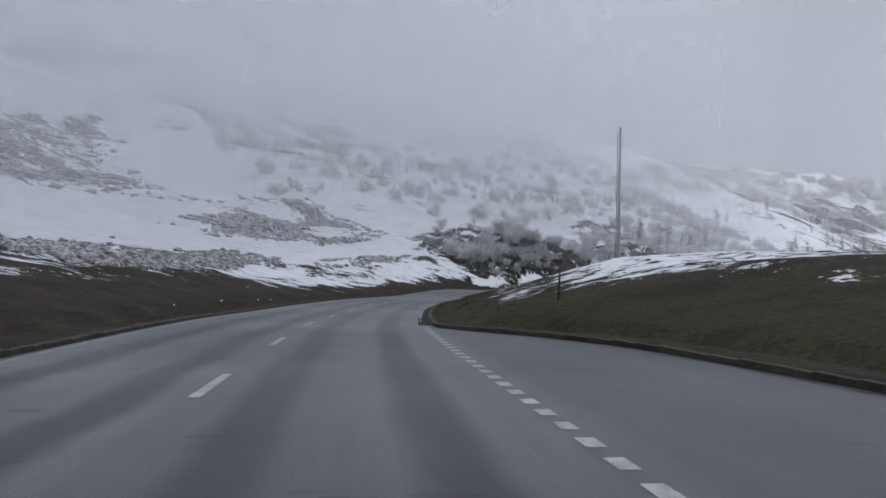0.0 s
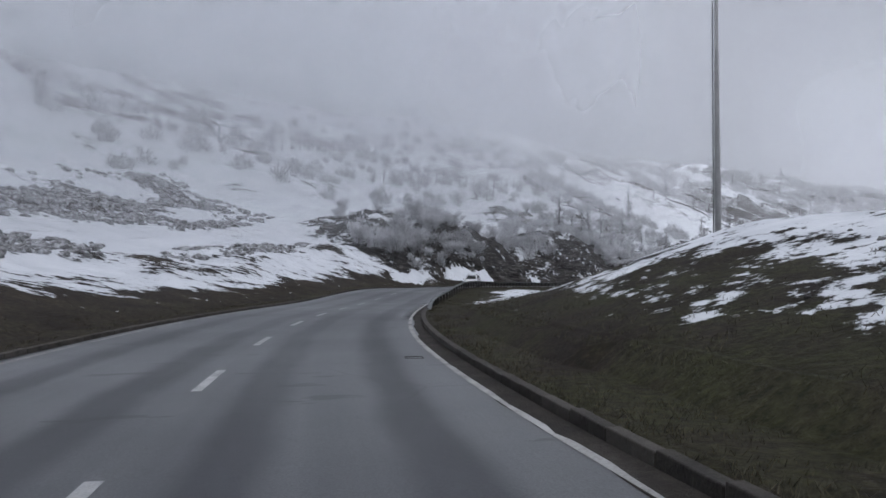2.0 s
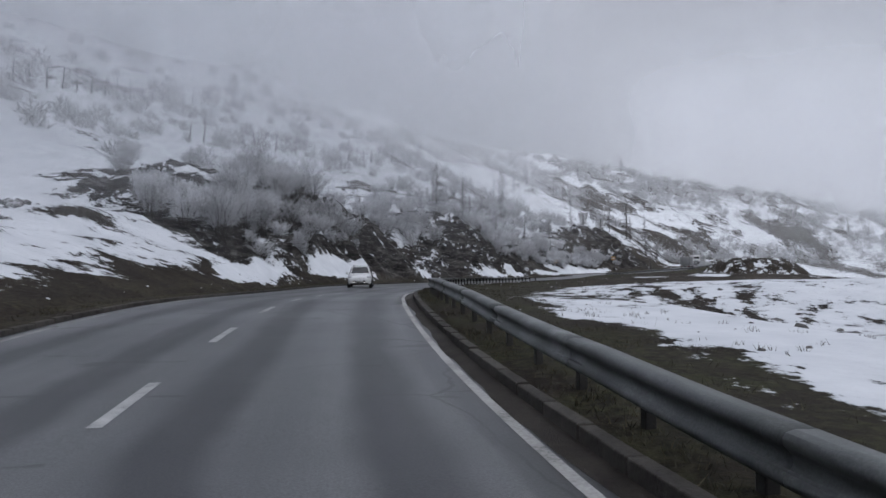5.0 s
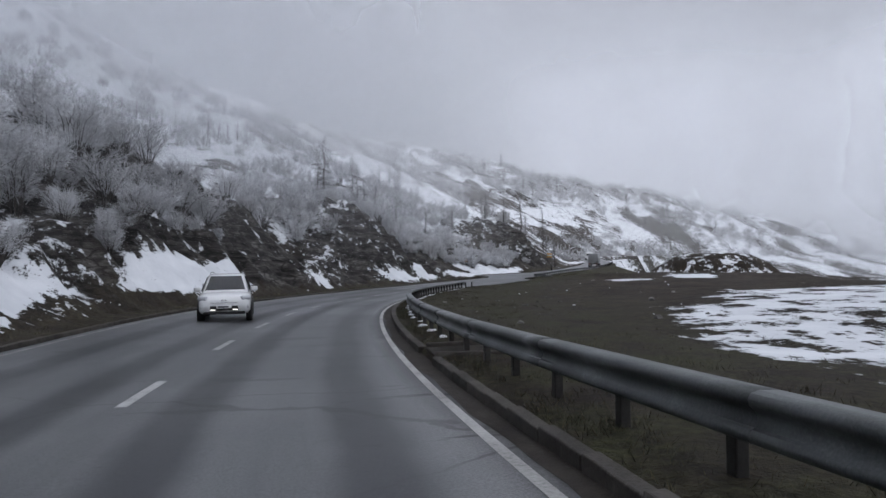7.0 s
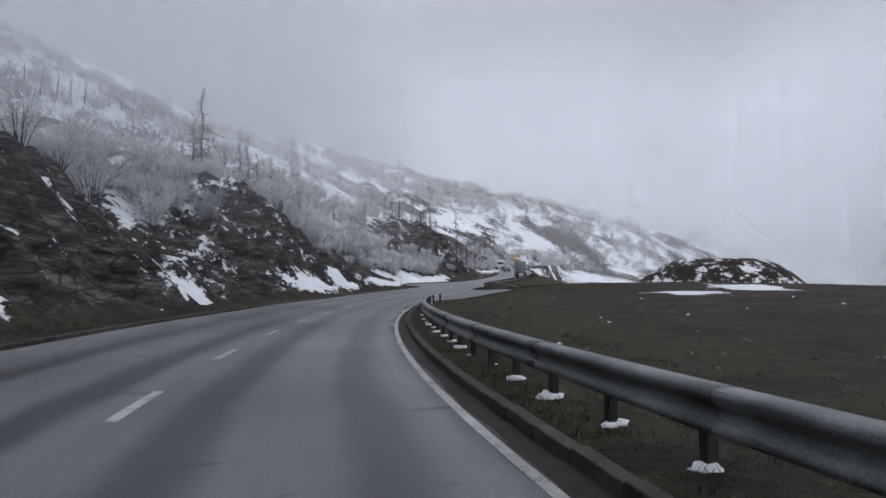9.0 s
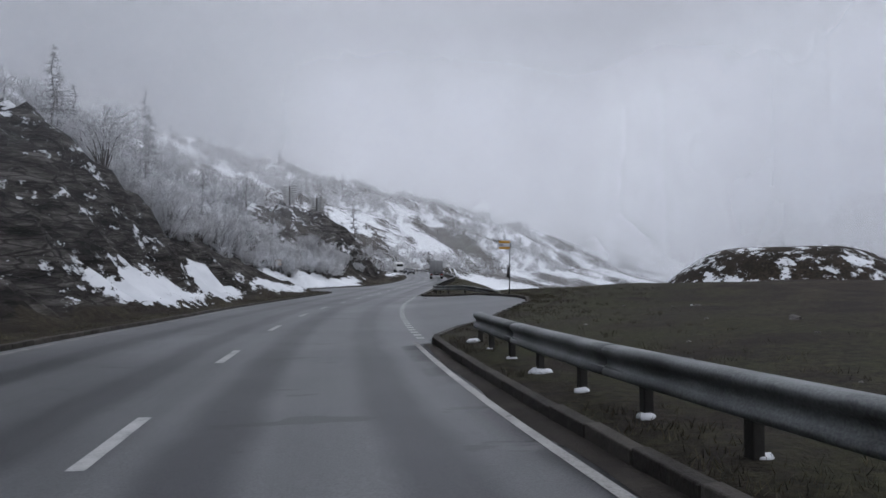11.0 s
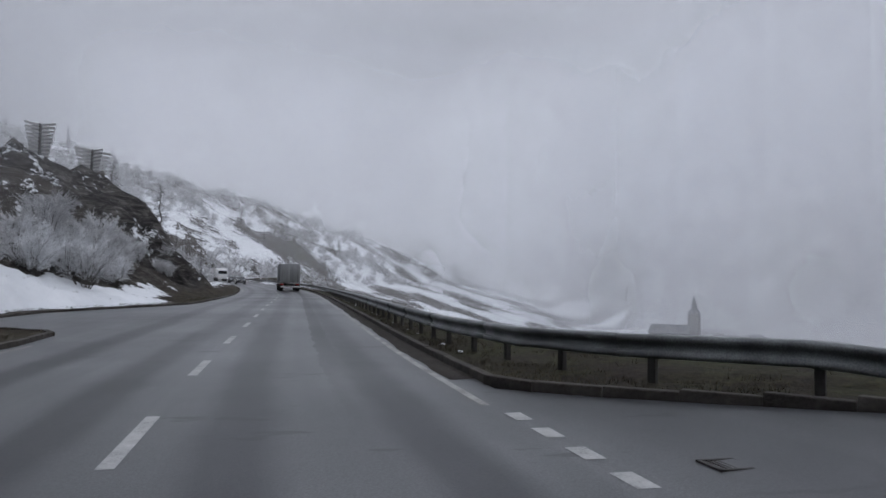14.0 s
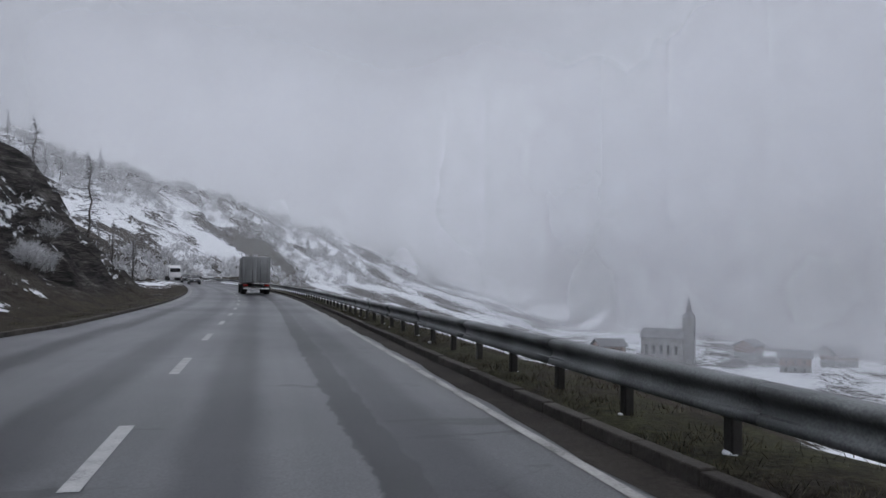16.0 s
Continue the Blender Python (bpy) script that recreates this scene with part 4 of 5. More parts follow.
# ---------------------------------------------------------------- posts and signs
def tall_pole(x, y, z):
    ob = new("tall_pole")
    ob.location = (x, y, z - 0.3)
    tagged(ob, "tall grey wooden pole with a cable pipe and climbing irons", "pole")
    bm = bmesh.new()
    tube(bm, (0, 0, -1.0), (0, 0, 11.4), 0.155, 0.078, 14)
    part("mast", bm, M_WOOD, ob)
    bm = bmesh.new()
    tube(bm, (-0.24, -0.05, 0.2), (-0.20, -0.04, 11.0), 0.03, 0.03, 8)
    part("cable_pipe", bm, M_STEEL, ob, "thin steel cable pipe")
    for k in range(26):
        z_ = 2.0 + k * 0.34
        bm = bmesh.new()
        tube(bm, (-0.10, -0.04, z_), (-0.30, -0.05, z_), 0.010, 0.010, 5)
        tube(bm, (-0.30, -0.05, z_), (-0.31, -0.05, z_ + 0.06), 0.010, 0.010, 5)
        part("climbing_iron", bm, M_POST, ob)
    bm = bmesh.new()
    tube(bm, (0, 0, 11.38), (0, 0, 11.44), 0.10, 0.03, 12)
    part("cap", bm, M_POST, ob)


tall_pole(16.15, 49.4, on_land(16.15, 49.4))


def trail_sign(x, y):
    ob = new("trail_sign")
    ob.matrix_world = pose(x, y, on_land(x, y) - 0.2, 0, 3, 8)
    tagged(ob, "dark signpost with a small weathered board at its top", "sign")
    bm = bmesh.new()
    tube(bm, (0, 0, 0), (0, 0, 1.72), 0.038, 0.034, 10)
    part("post", bm, M_POST, ob)
    bm = bmesh.new()
    vs = [(-0.36, -0.06), (-0.28, -0.12), (0.03, -0.12), (0.03, 0.0), (-0.28, 0.0)]
    loft(bm, [[Vector((a, e, 1.70 + b)) for a, b in vs] for e in (-0.055, -0.03)])
    part("board", bm, M_POST, ob, "small weathered dark board")
    bm = bmesh.new()
    for k in range(2):
        box(bm, (-0.12, -0.058, 1.665 - 0.04 * k), (0.2 - 0.05 * k, 0.004, 0.016))
    part("writing", bm, M_INK, ob)


trail_sign(7.45, 16.75)


def bus_stop(x, y, z, turn, label):
    ob = new("bus_stop_sign")
    ob.matrix_world = pose(x, y, z - 0.3, 0, 1.5, turn)
    tagged(ob, label, "bus stop sign", "bus stop signs")
    bm = bmesh.new()
    tube(bm, (0, 0, 0), (0, 0, 3.42), 0.032, 0.032, 10)
    part("pole", bm, M_STEEL, ob)
    bm = bmesh.new()
    hoop = [(0.03, 3.0), (0.03, 3.52), (-0.01, 3.58), (-0.08, 3.60), (-0.64, 3.60), (-0.72, 3.57), (-0.76, 3.50), (-0.77, 3.02)]
    for a, b in zip(hoop, hoop[1:]):
        tube(bm, (a[0], 0, a[1]), (b[0], 0, b[1]), 0.022, 0.022, 8)
    part("hoop", bm, M_STEEL, ob, "grey steel tube hoop")
    for zc, hh, mat, nm in ((3.47, 0.15, M_YELLOW, "upper_panel"), (3.27, 0.19, M_WHITE, "name_panel"), (3.085, 0.15, M_YELLOW, "lower_panel")):
        bm = bmesh.new()
        box(bm, (-0.37, 0, zc), (0.70, 0.045, hh), bev=0.006)
        part(nm, bm, mat, ob, "yellow panel" if mat is M_YELLOW else "white panel with a line of print")
    bm = bmesh.new()
    box(bm, (-0.54, -0.025, 3.30), (0.27, 0.006, 0.035))
    box(bm, (-0.56, -0.025, 3.235), (0.20, 0.006, 0.022))
    part("writing", bm, M_INK, ob)
    bm = bmesh.new()
    for a, b in (((-0.05, 1.15), (-0.05, 1.95)), ((-0.05, 1.95), (-0.16, 1.97)), ((-0.16, 1.97), (-0.18, 1.2)), ((-0.18, 1.2), (-0.05, 1.15))):
        tube(bm, (a[0], -0.05, a[1]), (b[0], -0.05, b[1]), 0.018, 0.018, 6)
    box(bm, (-0.11, -0.05, 1.56), (0.10, 0.02, 0.66))
    part("timetable_frame", bm, M_POST, ob, "dark timetable frame")
    return ob


bus_stop(72.3, 163.1, -5.08, -58, "bus stop sign with yellow and white panels beside the lay-by")
bus_stop(81.3, 198.7, -5.6, -58, "second bus stop sign, yellow panels, beside the snow bank")


def round_sign(s, d):
    ob = thing("road_sign", s, d, 0.0, 0, "small white round-backed road sign on a thin post", "road sign")
    bm = bmesh.new()
    tube(bm, (0, 0, -0.2), (0, 0, 2.5), 0.03, 0.03, 8)
    part("post", bm, M_STEEL, ob)
    bm = bmesh.new()
    box(bm, (0, -0.04, 2.45), (0.62, 0.03, 0.5), bev=0.01)
    part("panel", bm, M_WHITE, ob)


round_sign(330, 6.2)


# ---------------------------------------------------------------- snow-drift baffles on the rock
def baffle(x, y, z, turn, tilt):
    ob = new("snow_baffle")
    ob.matrix_world = pose(x, y, z, 0, tilt, turn)
    tagged(ob, "crossed timber slat wind baffle, wider at the top, on the rock", "wind baffle", "wind baffles on the rock")
    bm = bmesh.new()
    box(bm, (0, 0, 1.6), (0.26, 0.26, 4.4), bev=0.02)
    part("post", bm, M_POST, ob)
    for k in range(9):
        zc, half = 0.75 + k * 0.36, 1.05 + k * 0.10
        for ax in (0, 1):
            for sd in (-1, 1):
                bm = bmesh.new()
                c, size = half / 2 + 0.13, half - 0.1
                box(bm, (sd * c, 0, zc) if ax == 0 else (0, sd * c, zc), (size, 0.05, 0.2) if ax == 0 else (0.05, size, 0.2))
                part("slat", bm, M_WOOD, ob, shade=False)


baffle(110.6, 235.2, on_land(110.6, 235.2) - 0.3, 10, 0)
baffle(115.6, 234.2, on_land(115.6, 234.2) - 0.3, -8, 2)


# ---------------------------------------------------------------- avalanche fences
def snow_fence(x0, y0, x1, y1, n, lean):
    ob = new("snow_fence")
    ob.location = (x0, y0, on_land(x0, y0))
    tagged(ob, "row of thin steel posts with netting across the snowy slope", "fence", "fences on the slope")
    tops = []
    for k in range(n):
        f = k / (n - 1)
        x, y = x0 + (x1 - x0) * f, y0 + (y1 - y0) * f
        z = on_land(x, y)
        b = Vector((x, y, z - 0.5)) - ob.location
        t = b + Vector((0.5 * math.sin(k * 2.1) * 0.4 + lean, -0.25, 4.0 + 0.2 * math.sin(k * 1.7)))
        tops.append((b, t))
        bm = bmesh.new()
        tube(bm, b, t, 0.13, 0.11, 6)
        part("post", bm, M_POST, ob)
    for (b0, t0), (b1, t1) in zip(tops, tops[1:]):
        bm = bmesh.new()
        for f in (0.35, 0.6, 0.95):
            tube(bm, b0.lerp(t0, f), b1.lerp(t1, f), 0.014, 0.014, 3, False)
        for g in range(1, 6):
            tube(bm, b0.lerp(t0, 0.3).lerp(b1.lerp(t1, 0.3), g / 6), t0.lerp(t1, g / 6), 0.008, 0.008, 3, False)
        part("netting", bm, M_POST, ob, shade=False)


snow_fence(4.0, 192.0, 66.0, 247.0, 27, 0.25)
snow_fence(-28.0, 167.0, 14.0, 228.0, 24, 0.2)


# ---------------------------------------------------------------- vehicles
def paint(name, col, rough=0.25, coat=0.6):
    mat = simple(name, [(0.3, tuple(0.92 * c for c in col)), (0.7, col)], 0.8, rough, bump=0.0, fine=120)
    mat.node_tree.nodes["Principled BSDF"].inputs["Coat Weight"].default_value = coat
    return mat


M_CARWHITE, M_CARDARK = paint("white_car_paint", (0.72, 0.72, 0.72)), paint("dark_car_paint", (0.03, 0.033, 0.04))
M_GLASS = paint("dark_car_glass", (0.010, 0.011, 0.013), 0.12, 0.0)
M_CHROME = simple("chrome", [(0.3, (0.5, 0.5, 0.5)), (0.7, (0.65, 0.65, 0.65))], 4.0, 0.15, 1.0, 0.0)
M_LAMP = paint("headlamp_glass", (0.45, 0.46, 0.48), 0.1, 1.0)
M_REDLAMP = paint("tail_lamp_glass", (0.28, 0.02, 0.015), 0.2, 0.6)
M_GREY = simple("grey_canvas", [(0.3, (0.16, 0.165, 0.17)), (0.7, (0.24, 0.245, 0.25))], 0.9, 0.75, bump=0.1)
M_DRL = bpy.data.materials.new("running_lamp")
nt_, N_, L_ = nodes_of(M_DRL)
em_ = add(N_, "ShaderNodeEmission", Color=(1, 0.98, 0.94, 1), Strength=2.2)
L_.new(em_.outputs[0], N_.new("ShaderNodeOutputMaterial").inputs[0])


def wheel(parent, x, y, r, w, rim_mat):
    side = 1 if x > 0 else -1
    bm = bmesh.new()
    prof = [(r * 0.62, w * 0.5), (r * 0.92, w * 0.5), (r, w * 0.36), (r, -w * 0.36), (r * 0.92, -w * 0.5), (r * 0.62, -w * 0.5)]
    n = 28
    loft(bm, [[Vector((x + b * side, y + a * math.cos(t), r + a * math.sin(t))) for a, b in prof] for t in (2 * math.pi * k / n for k in range(n + 1))], True, False)
    tyre = part("wheel", bm, M_DARK, parent)
    bm = bmesh.new()
    tube(bm, (x - side * w * 0.2, y, r), (x + side * w * 0.32, y, r), r * 0.64, r * 0.60, 24)
    for k in range(5):
        a = 2 * math.pi * k / 5
        box(bm, (x + side * w * 0.40, y + 0.33 * r * math.cos(a), r + 0.33 * r * math.sin(a)), (0.03, r * 0.5, 0.07), Matrix.Rotation(a, 4, "X"))
    tube(bm, (x + side * w * 0.3, y, r), (x + side * w * 0.48, y, r), 0.06, 0.05, 12)
    part("rim", bm, rim_mat, tyre, "dull alloy rim")


def passenger_car(s, d, turn, body_mat, label, lamps, height=1.0):
    ob = thing("car", s, d, float(camber(s, d)), turn, label, "car")
    st = [(-2.28, 0.78, 0.52, 1.00), (-2.18, 0.86, 0.38, 1.05), (-1.6, 0.905, 0.30, 1.07), (-0.6, 0.915, 0.28, 1.06), (0.5, 0.915, 0.28, 1.05), (1.15, 0.91, 0.28, 1.03),
          (1.6, 0.895, 0.30, 0.99), (2.0, 0.86, 0.32, 0.93), (2.2, 0.79, 0.36, 0.86), (2.3, 0.68, 0.44, 0.74)]
    bm = bmesh.new()
    loft(bm, [[Vector(p) for p in ((-w * 0.9, y, a), (-w * 0.985, y, a + 0.1), (-w, y, (a + b) / 2), (-w * 0.985, y, b - 0.14), (-w * 0.93, y, b - 0.03), (-w * 0.72, y, b + 0.02), (0, y, b + 0.05),
              (w * 0.72, y, b + 0.02), (w * 0.93, y, b - 0.03), (w * 0.985, y, b - 0.14), (w, y, (a + b) / 2), (w * 0.985, y, a + 0.1), (w * 0.9, y, a))] for y, w, a, b in st])
    bmesh.ops.recalc_face_normals(bm, faces=bm.faces)
    body = part("body", bm, body_mat, ob)
    cab = [(-2.16, 0.80, 0.70, 1.16), (-1.95, 0.84, 0.66, 1.56), (-1.5, 0.86, 0.65, 1.65), (-0.4, 0.87, 0.645, 1.685), (0.25, 0.87, 0.635, 1.66), (0.5, 0.865, 0.62, 1.61), (1.28, 0.80, 0.76, 1.07)]
    bm = bmesh.new()
    loft(bm, [[Vector(p) for p in ((-wb, y, 1.02), (-wt, y, 1.02 + (zt - 1.02) * height - 0.05), (-wt * 0.86, y, 1.02 + (zt - 1.02) * height), (wt * 0.86, y, 1.02 + (zt - 1.02) * height), (wt, y, 1.02 + (zt - 1.02) * height - 0.05), (wb, y, 1.02))] for y, wb, wt, zt in cab])
    bmesh.ops.recalc_face_normals(bm, faces=bm.faces)
    part("cabin", bm, body_mat, ob)

    def zt_(z):
        return 1.02 + (z - 1.02) * height

    def panel(name, pts, mat, push, parent=ob, thick=0.012):
        bm = bmesh.new()
        pts = [Vector((p[0], p[1], zt_(p[2]) if p[2] > 1.02 else p[2])) for p in pts]
        loft(bm, [[p + Vector(push) * k for p in pts] for k in (-1, 1)])
        bmesh.ops.recalc_face_normals(bm, faces=bm.faces)
        return part(name, bm, mat, parent, shade=False)

    panel("windscreen", [(-0.54, 0.52, 1.585), (0.54, 0.52, 1.585), (0.69, 1.20, 1.105), (-0.69, 1.20, 1.105)], M_GLASS, (0, 0.012, 0.018))
    panel("rear_window", [(-0.56, -2.0, 1.48), (0.56, -2.0, 1.48), (0.62, -2.13, 1.2), (-0.62, -2.13, 1.2)], M_GLASS, (0, -0.03, 0.01))
    for sx in (-1, 1):
        def side_z(z):
            return sx * (0.868 - 0.225 * (z - 1.02) / 0.62)
        for nm, pts in (("front_window", [(0.98, 1.10), (0.36, 1.56), (-0.12, 1.59), (-0.16, 1.10)]), ("rear_side_window", [(-0.22, 1.10), (-0.18, 1.59), (-1.0, 1.57), (-1.12, 1.10)]),
                        ("quarter_window", [(-1.2, 1.12), (-1.12, 1.56), (-1.6, 1.50), (-1.86, 1.16)])):
            panel(nm, [(side_z(z), y, z) for y, z in pts], M_GLASS, (sx * 0.014, 0, 0.004))
        bm = bmesh.new()
        box(bm, (sx * 1.0, 0.82, 1.13), (0.24, 0.12, 0.17), bev=0.045)
        part("mirror", bm, body_mat, ob)
        bm = bmesh.new()
        for z_ in (1.735 * height if height == 1 else zt_(1.735),):
            tube(bm, (sx * 0.56, 0.2, z_), (sx * 0.57, -1.5, z_ - 0.01), 0.02, 0.02, 6)
            tube(bm, (sx * 0.56, 0.2, z_), (sx * 0.56, 0.34, z_ - 0.06), 0.02, 0.02, 6)
            tube(bm, (sx * 0.57, -1.5, z_ - 0.01), (sx * 0.57, -1.62, z_ - 0.08), 0.02, 0.02, 6)
        part("roof_rail", bm, M_CHROME, ob)
        for yy in (1.42, -1.38):
            bm = bmesh.new()
            arch = [Vector((sx * 0.895, yy + 0.41 * math.cos(a), 0.36 + 0.41 * math.sin(a))) for a in np.linspace(-0.25, math.pi + 0.25, 18)]
            loft(bm, [arch, [p + Vector((sx * 0.026, 0, 0)) for p in arch]])
            part("wheel_arch", bm, M_DARK, ob, "black wheel arch", False)
            wheel(ob, sx * 0.83, yy, 0.36, 0.23, M_CHROME)
        bm = bmesh.new()
        box(bm, (sx * 0.665, 2.06, 0.835), (0.36, 0.34, 0.15), Matrix.Rotation(sx * -0.62, 4, "Z") @ Matrix.Rotation(0.25, 4, "X"), bev=0.05)
        part("headlamp", bm, M_LAMP, ob)
        bm = bmesh.new()
        box(bm, (sx * 0.70, 2.165, 0.55), (0.22, 0.16, 0.13), Matrix.Rotation(sx * -0.5, 4, "Z"), bev=0.04)
        fog = part("fog_lamp", bm, M_LAMP, ob)
        panel("tail_lamp", [(sx * 0.70, -2.27, 0.86), (sx * 0.84, -2.2, 0.86), (sx * 0.82, -2.2, 1.12), (sx * 0.70, -2.24, 1.12)], M_REDLAMP, (sx * 0.01, -0.02, 0))
        for yy in (0.12, -1.0):
            bm = bmesh.new()
            box(bm, (sx * 0.925, yy, 0.93), (0.03, 0.2, 0.035), bev=0.008)
            part("door_handle", bm, body_mat, ob)
        for yy in (1.02, -0.18, -1.22):
            bm = bmesh.new()
            box(bm, (sx * 0.912, yy, 0.70), (0.008, 0.008, 0.66))
            part("door_gap", bm, M_DARK, ob, shade=False)
        bm = bmesh.new()
        box(bm, (sx * 0.885, 0.0, 0.29), (0.06, 1.9, 0.08), bev=0.015)
        part("sill", bm, M_DARK, ob)
        if lamps:
            bm = bmesh.new()
            box(bm, (sx * 0.37, 2.335, 0.47), (0.16, 0.02, 0.03))
            part("running_lamp", bm, M_DRL, ob, "lit running lamp")
    for k in range(4):
        bm = bmesh.new()
        box(bm, (0, 2.30 - 0.03 * k, 0.71 + 0.04 * k), (0.92 + 0.04 * k, 0.03, 0.018), bev=0.004)
        part("grille_bar", bm, M_CHROME, ob)
    panel("grille", [(-0.46, 2.285, 0.69), (0.46, 2.285, 0.69), (0.52, 2.19, 0.86), (-0.52, 2.19, 0.86)], M_DARK, (0, 0.012, 0.006))
    panel("air_intake", [(-0.48, 2.30, 0.44), (0.48, 2.30, 0.44), (0.46, 2.31, 0.60), (-0.46, 2.31, 0.60)], M_DARK, (0, 0.02, 0))
    bm = bmesh.new()
    box(bm, (0, 2.27, 0.36), (1.4, 0.12, 0.10), bev=0.03)
    part("lower_bumper", bm, M_DARK, ob)
    bm = bmesh.new()
    box(bm, (0, 2.345, 0.57), (0.50, 0.015, 0.11), bev=0.004)
    plate = part("number_plate", bm, M_WHITE, ob, "pale number plate with a dark bar")
    bm = bmesh.new()
    box(bm, (0.02, 2.354, 0.57), (0.36, 0.006, 0.05))
    part("writing", bm, M_INK, plate)
    bm = bmesh.new()
    for sx in (-0.1, 0.1):
        tube(bm, (sx, 2.325, 0.775), (sx * 0.2, 2.325, 0.81), 0.012, 0.012, 6)
    part("badge", bm, M_CHROME, ob)
    return ob


passenger_car(124.7, -1.95, 190, M_CARWHITE, "white sport utility car on the wet road, running lamps lit", True)
passenger_car(352, -1.9, 180, M_CARDARK, "dark car coming along the wet road in the mist", False, 0.82)
passenger_car(367, -1.9, 180, M_CARDARK, "dark car coming along the wet road in the mist", False, 0.82)


def lorry(s, d, turn, label, box_mat, cab_mat, high, long_):
    ob = thing("lorry", s, d, 0.0, turn, label, "lorry")
    bm = bmesh.new()
    box(bm, (0, 0, 1.05 + high / 2), (2.5, long_, high), bev=0.04)
    part("cargo_box", bm, box_mat, ob)
    y0 = -long_ / 2
    for sx in (-1, 1):
        bm = bmesh.new()
        box(bm, (sx * 0.62, y0 - 0.025, 1.05 + high / 2), (1.2, 0.04, high - 0.14), bev=0.012)
        part("rear_door", bm, box_mat, ob)
        for xx in (0.35, 0.95):
            bm = bmesh.new()
            tube(bm, (sx * xx, y0 - 0.07, 1.15), (sx * xx, y0 - 0.07, 1.0 + high - 0.1), 0.018, 0.018, 6)
            part("lock_bar", bm, M_STEEL, ob)
        bm = bmesh.new()
        box(bm, (sx * 0.95, y0 - 0.02, 0.82), (0.42, 0.08, 0.14), bev=0.01)
        part("tail_lamp", bm, M_REDLAMP, ob)
        for yy in (y0 + 0.9, y0 + 2.1, y0 + long_ + 0.4):
            wheel(ob, sx * 1.05, yy, 0.48, 0.42, M_STEEL)
        bm = bmesh.new()
        box(bm, (sx * 1.02, y0 + 0.28, 0.52), (0.5, 0.02, 0.62))
        part("mud_flap", bm, M_DARK, ob)
        for yy in (y0 + 0.8, 0, -y0 - 0.8):
            bm = bmesh.new()
            box(bm, (sx * 1.265, yy, 1.05 + high / 2), (0.03, 0.09, high - 0.1))
            part("side_stake", bm, M_STEEL, ob)
    bm = bmesh.new()
    box(bm, (0, 0.3, 0.86), (0.9, long_ + 1.2, 0.26), bev=0.02)
    part("chassis", bm, M_DARK, ob)
    bm = bmesh.new()
    box(bm, (0, y0 - 0.02, 0.52), (2.3, 0.09, 0.12), bev=0.015)
    part("underrun_bar", bm, M_WHITE, ob, "pale rear underrun bar")
    bm = bmesh.new()
    box(bm, (0, long_ / 2 + 1.05, 1.75), (2.4, 1.7, 2.3), bev=0.14)
    cab = part("cab", bm, cab_mat, ob)
    bm = bmesh.new()
    box(bm, (0, long_ / 2 + 1.90, 2.2), (2.1, 0.05, 0.85), bev=0.02)
    part("windscreen", bm, M_GLASS, cab)
    bm = bmesh.new()
    box(bm, (0, y0 - 0.05, 0.98), (0.5, 0.015, 0.12))
    part("number_plate", bm, M_WHITE, ob)
    return ob


lorry(296, 1.75, 0, "grey box lorry driving away on the wet road in mist", M_GREY, M_CARWHITE, 2.4, 6.4)
lorry(392, -1.9, 180, "pale lorry coming along the misty road", M_WHITE, M_CARWHITE, 2.2, 5.0)


# ---------------------------------------------------------------- shrubs and trees
M_TWIG = simple("frosted_twigs", [(0.3, (0.42, 0.42, 0.43)), (0.5, (0.58, 0.585, 0.60)), (0.7, (0.80, 0.81, 0.83))], 0.8, 0.9, bump=0.0, random_=0.3)
M_STEM = simple("bare_bark", [(0.3, (0.035, 0.03, 0.028)), (0.7, (0.10, 0.09, 0.082))], 6.0, 0.9, bump=0.3, random_=0.2)
M_CONE = simple("larch_twigs", [(0.3, (0.05, 0.047, 0.045)), (0.7, (0.15, 0.145, 0.145))], 1.0, 0.9, bump=0.0, random_=0.25)


def prism(V, F, p0, p1, r0, r1):
    """A three-sided twig, added to lists of places and faces."""
    ax = (p1 - p0)
    n_ = ax.length
    if n_ < 1e-4:
        return
    ax /= n_
    a = ax.orthogonal().normalized()
    b = ax.cross(a)
    k = len(V)
    for p, r in ((p0, r0), (p1, r1)):
        for t in (0.0, 2.094, 4.189):
            V.append(p + (a * math.cos(t) + b * math.sin(t)) * r)
    F += [(k, k + 1, k + 4, k + 3), (k + 1, k + 2, k + 5, k + 4), (k + 2, k, k + 3, k + 5)]


def mesh_part(name, V, F, mat, parent):
    me = bpy.data.meshes.new(name)
    me.from_pydata([tuple(v) for v in V], [], F)
    me.materials.append(mat)
    ob = new(name, me)
    ob.parent = parent
    return ob


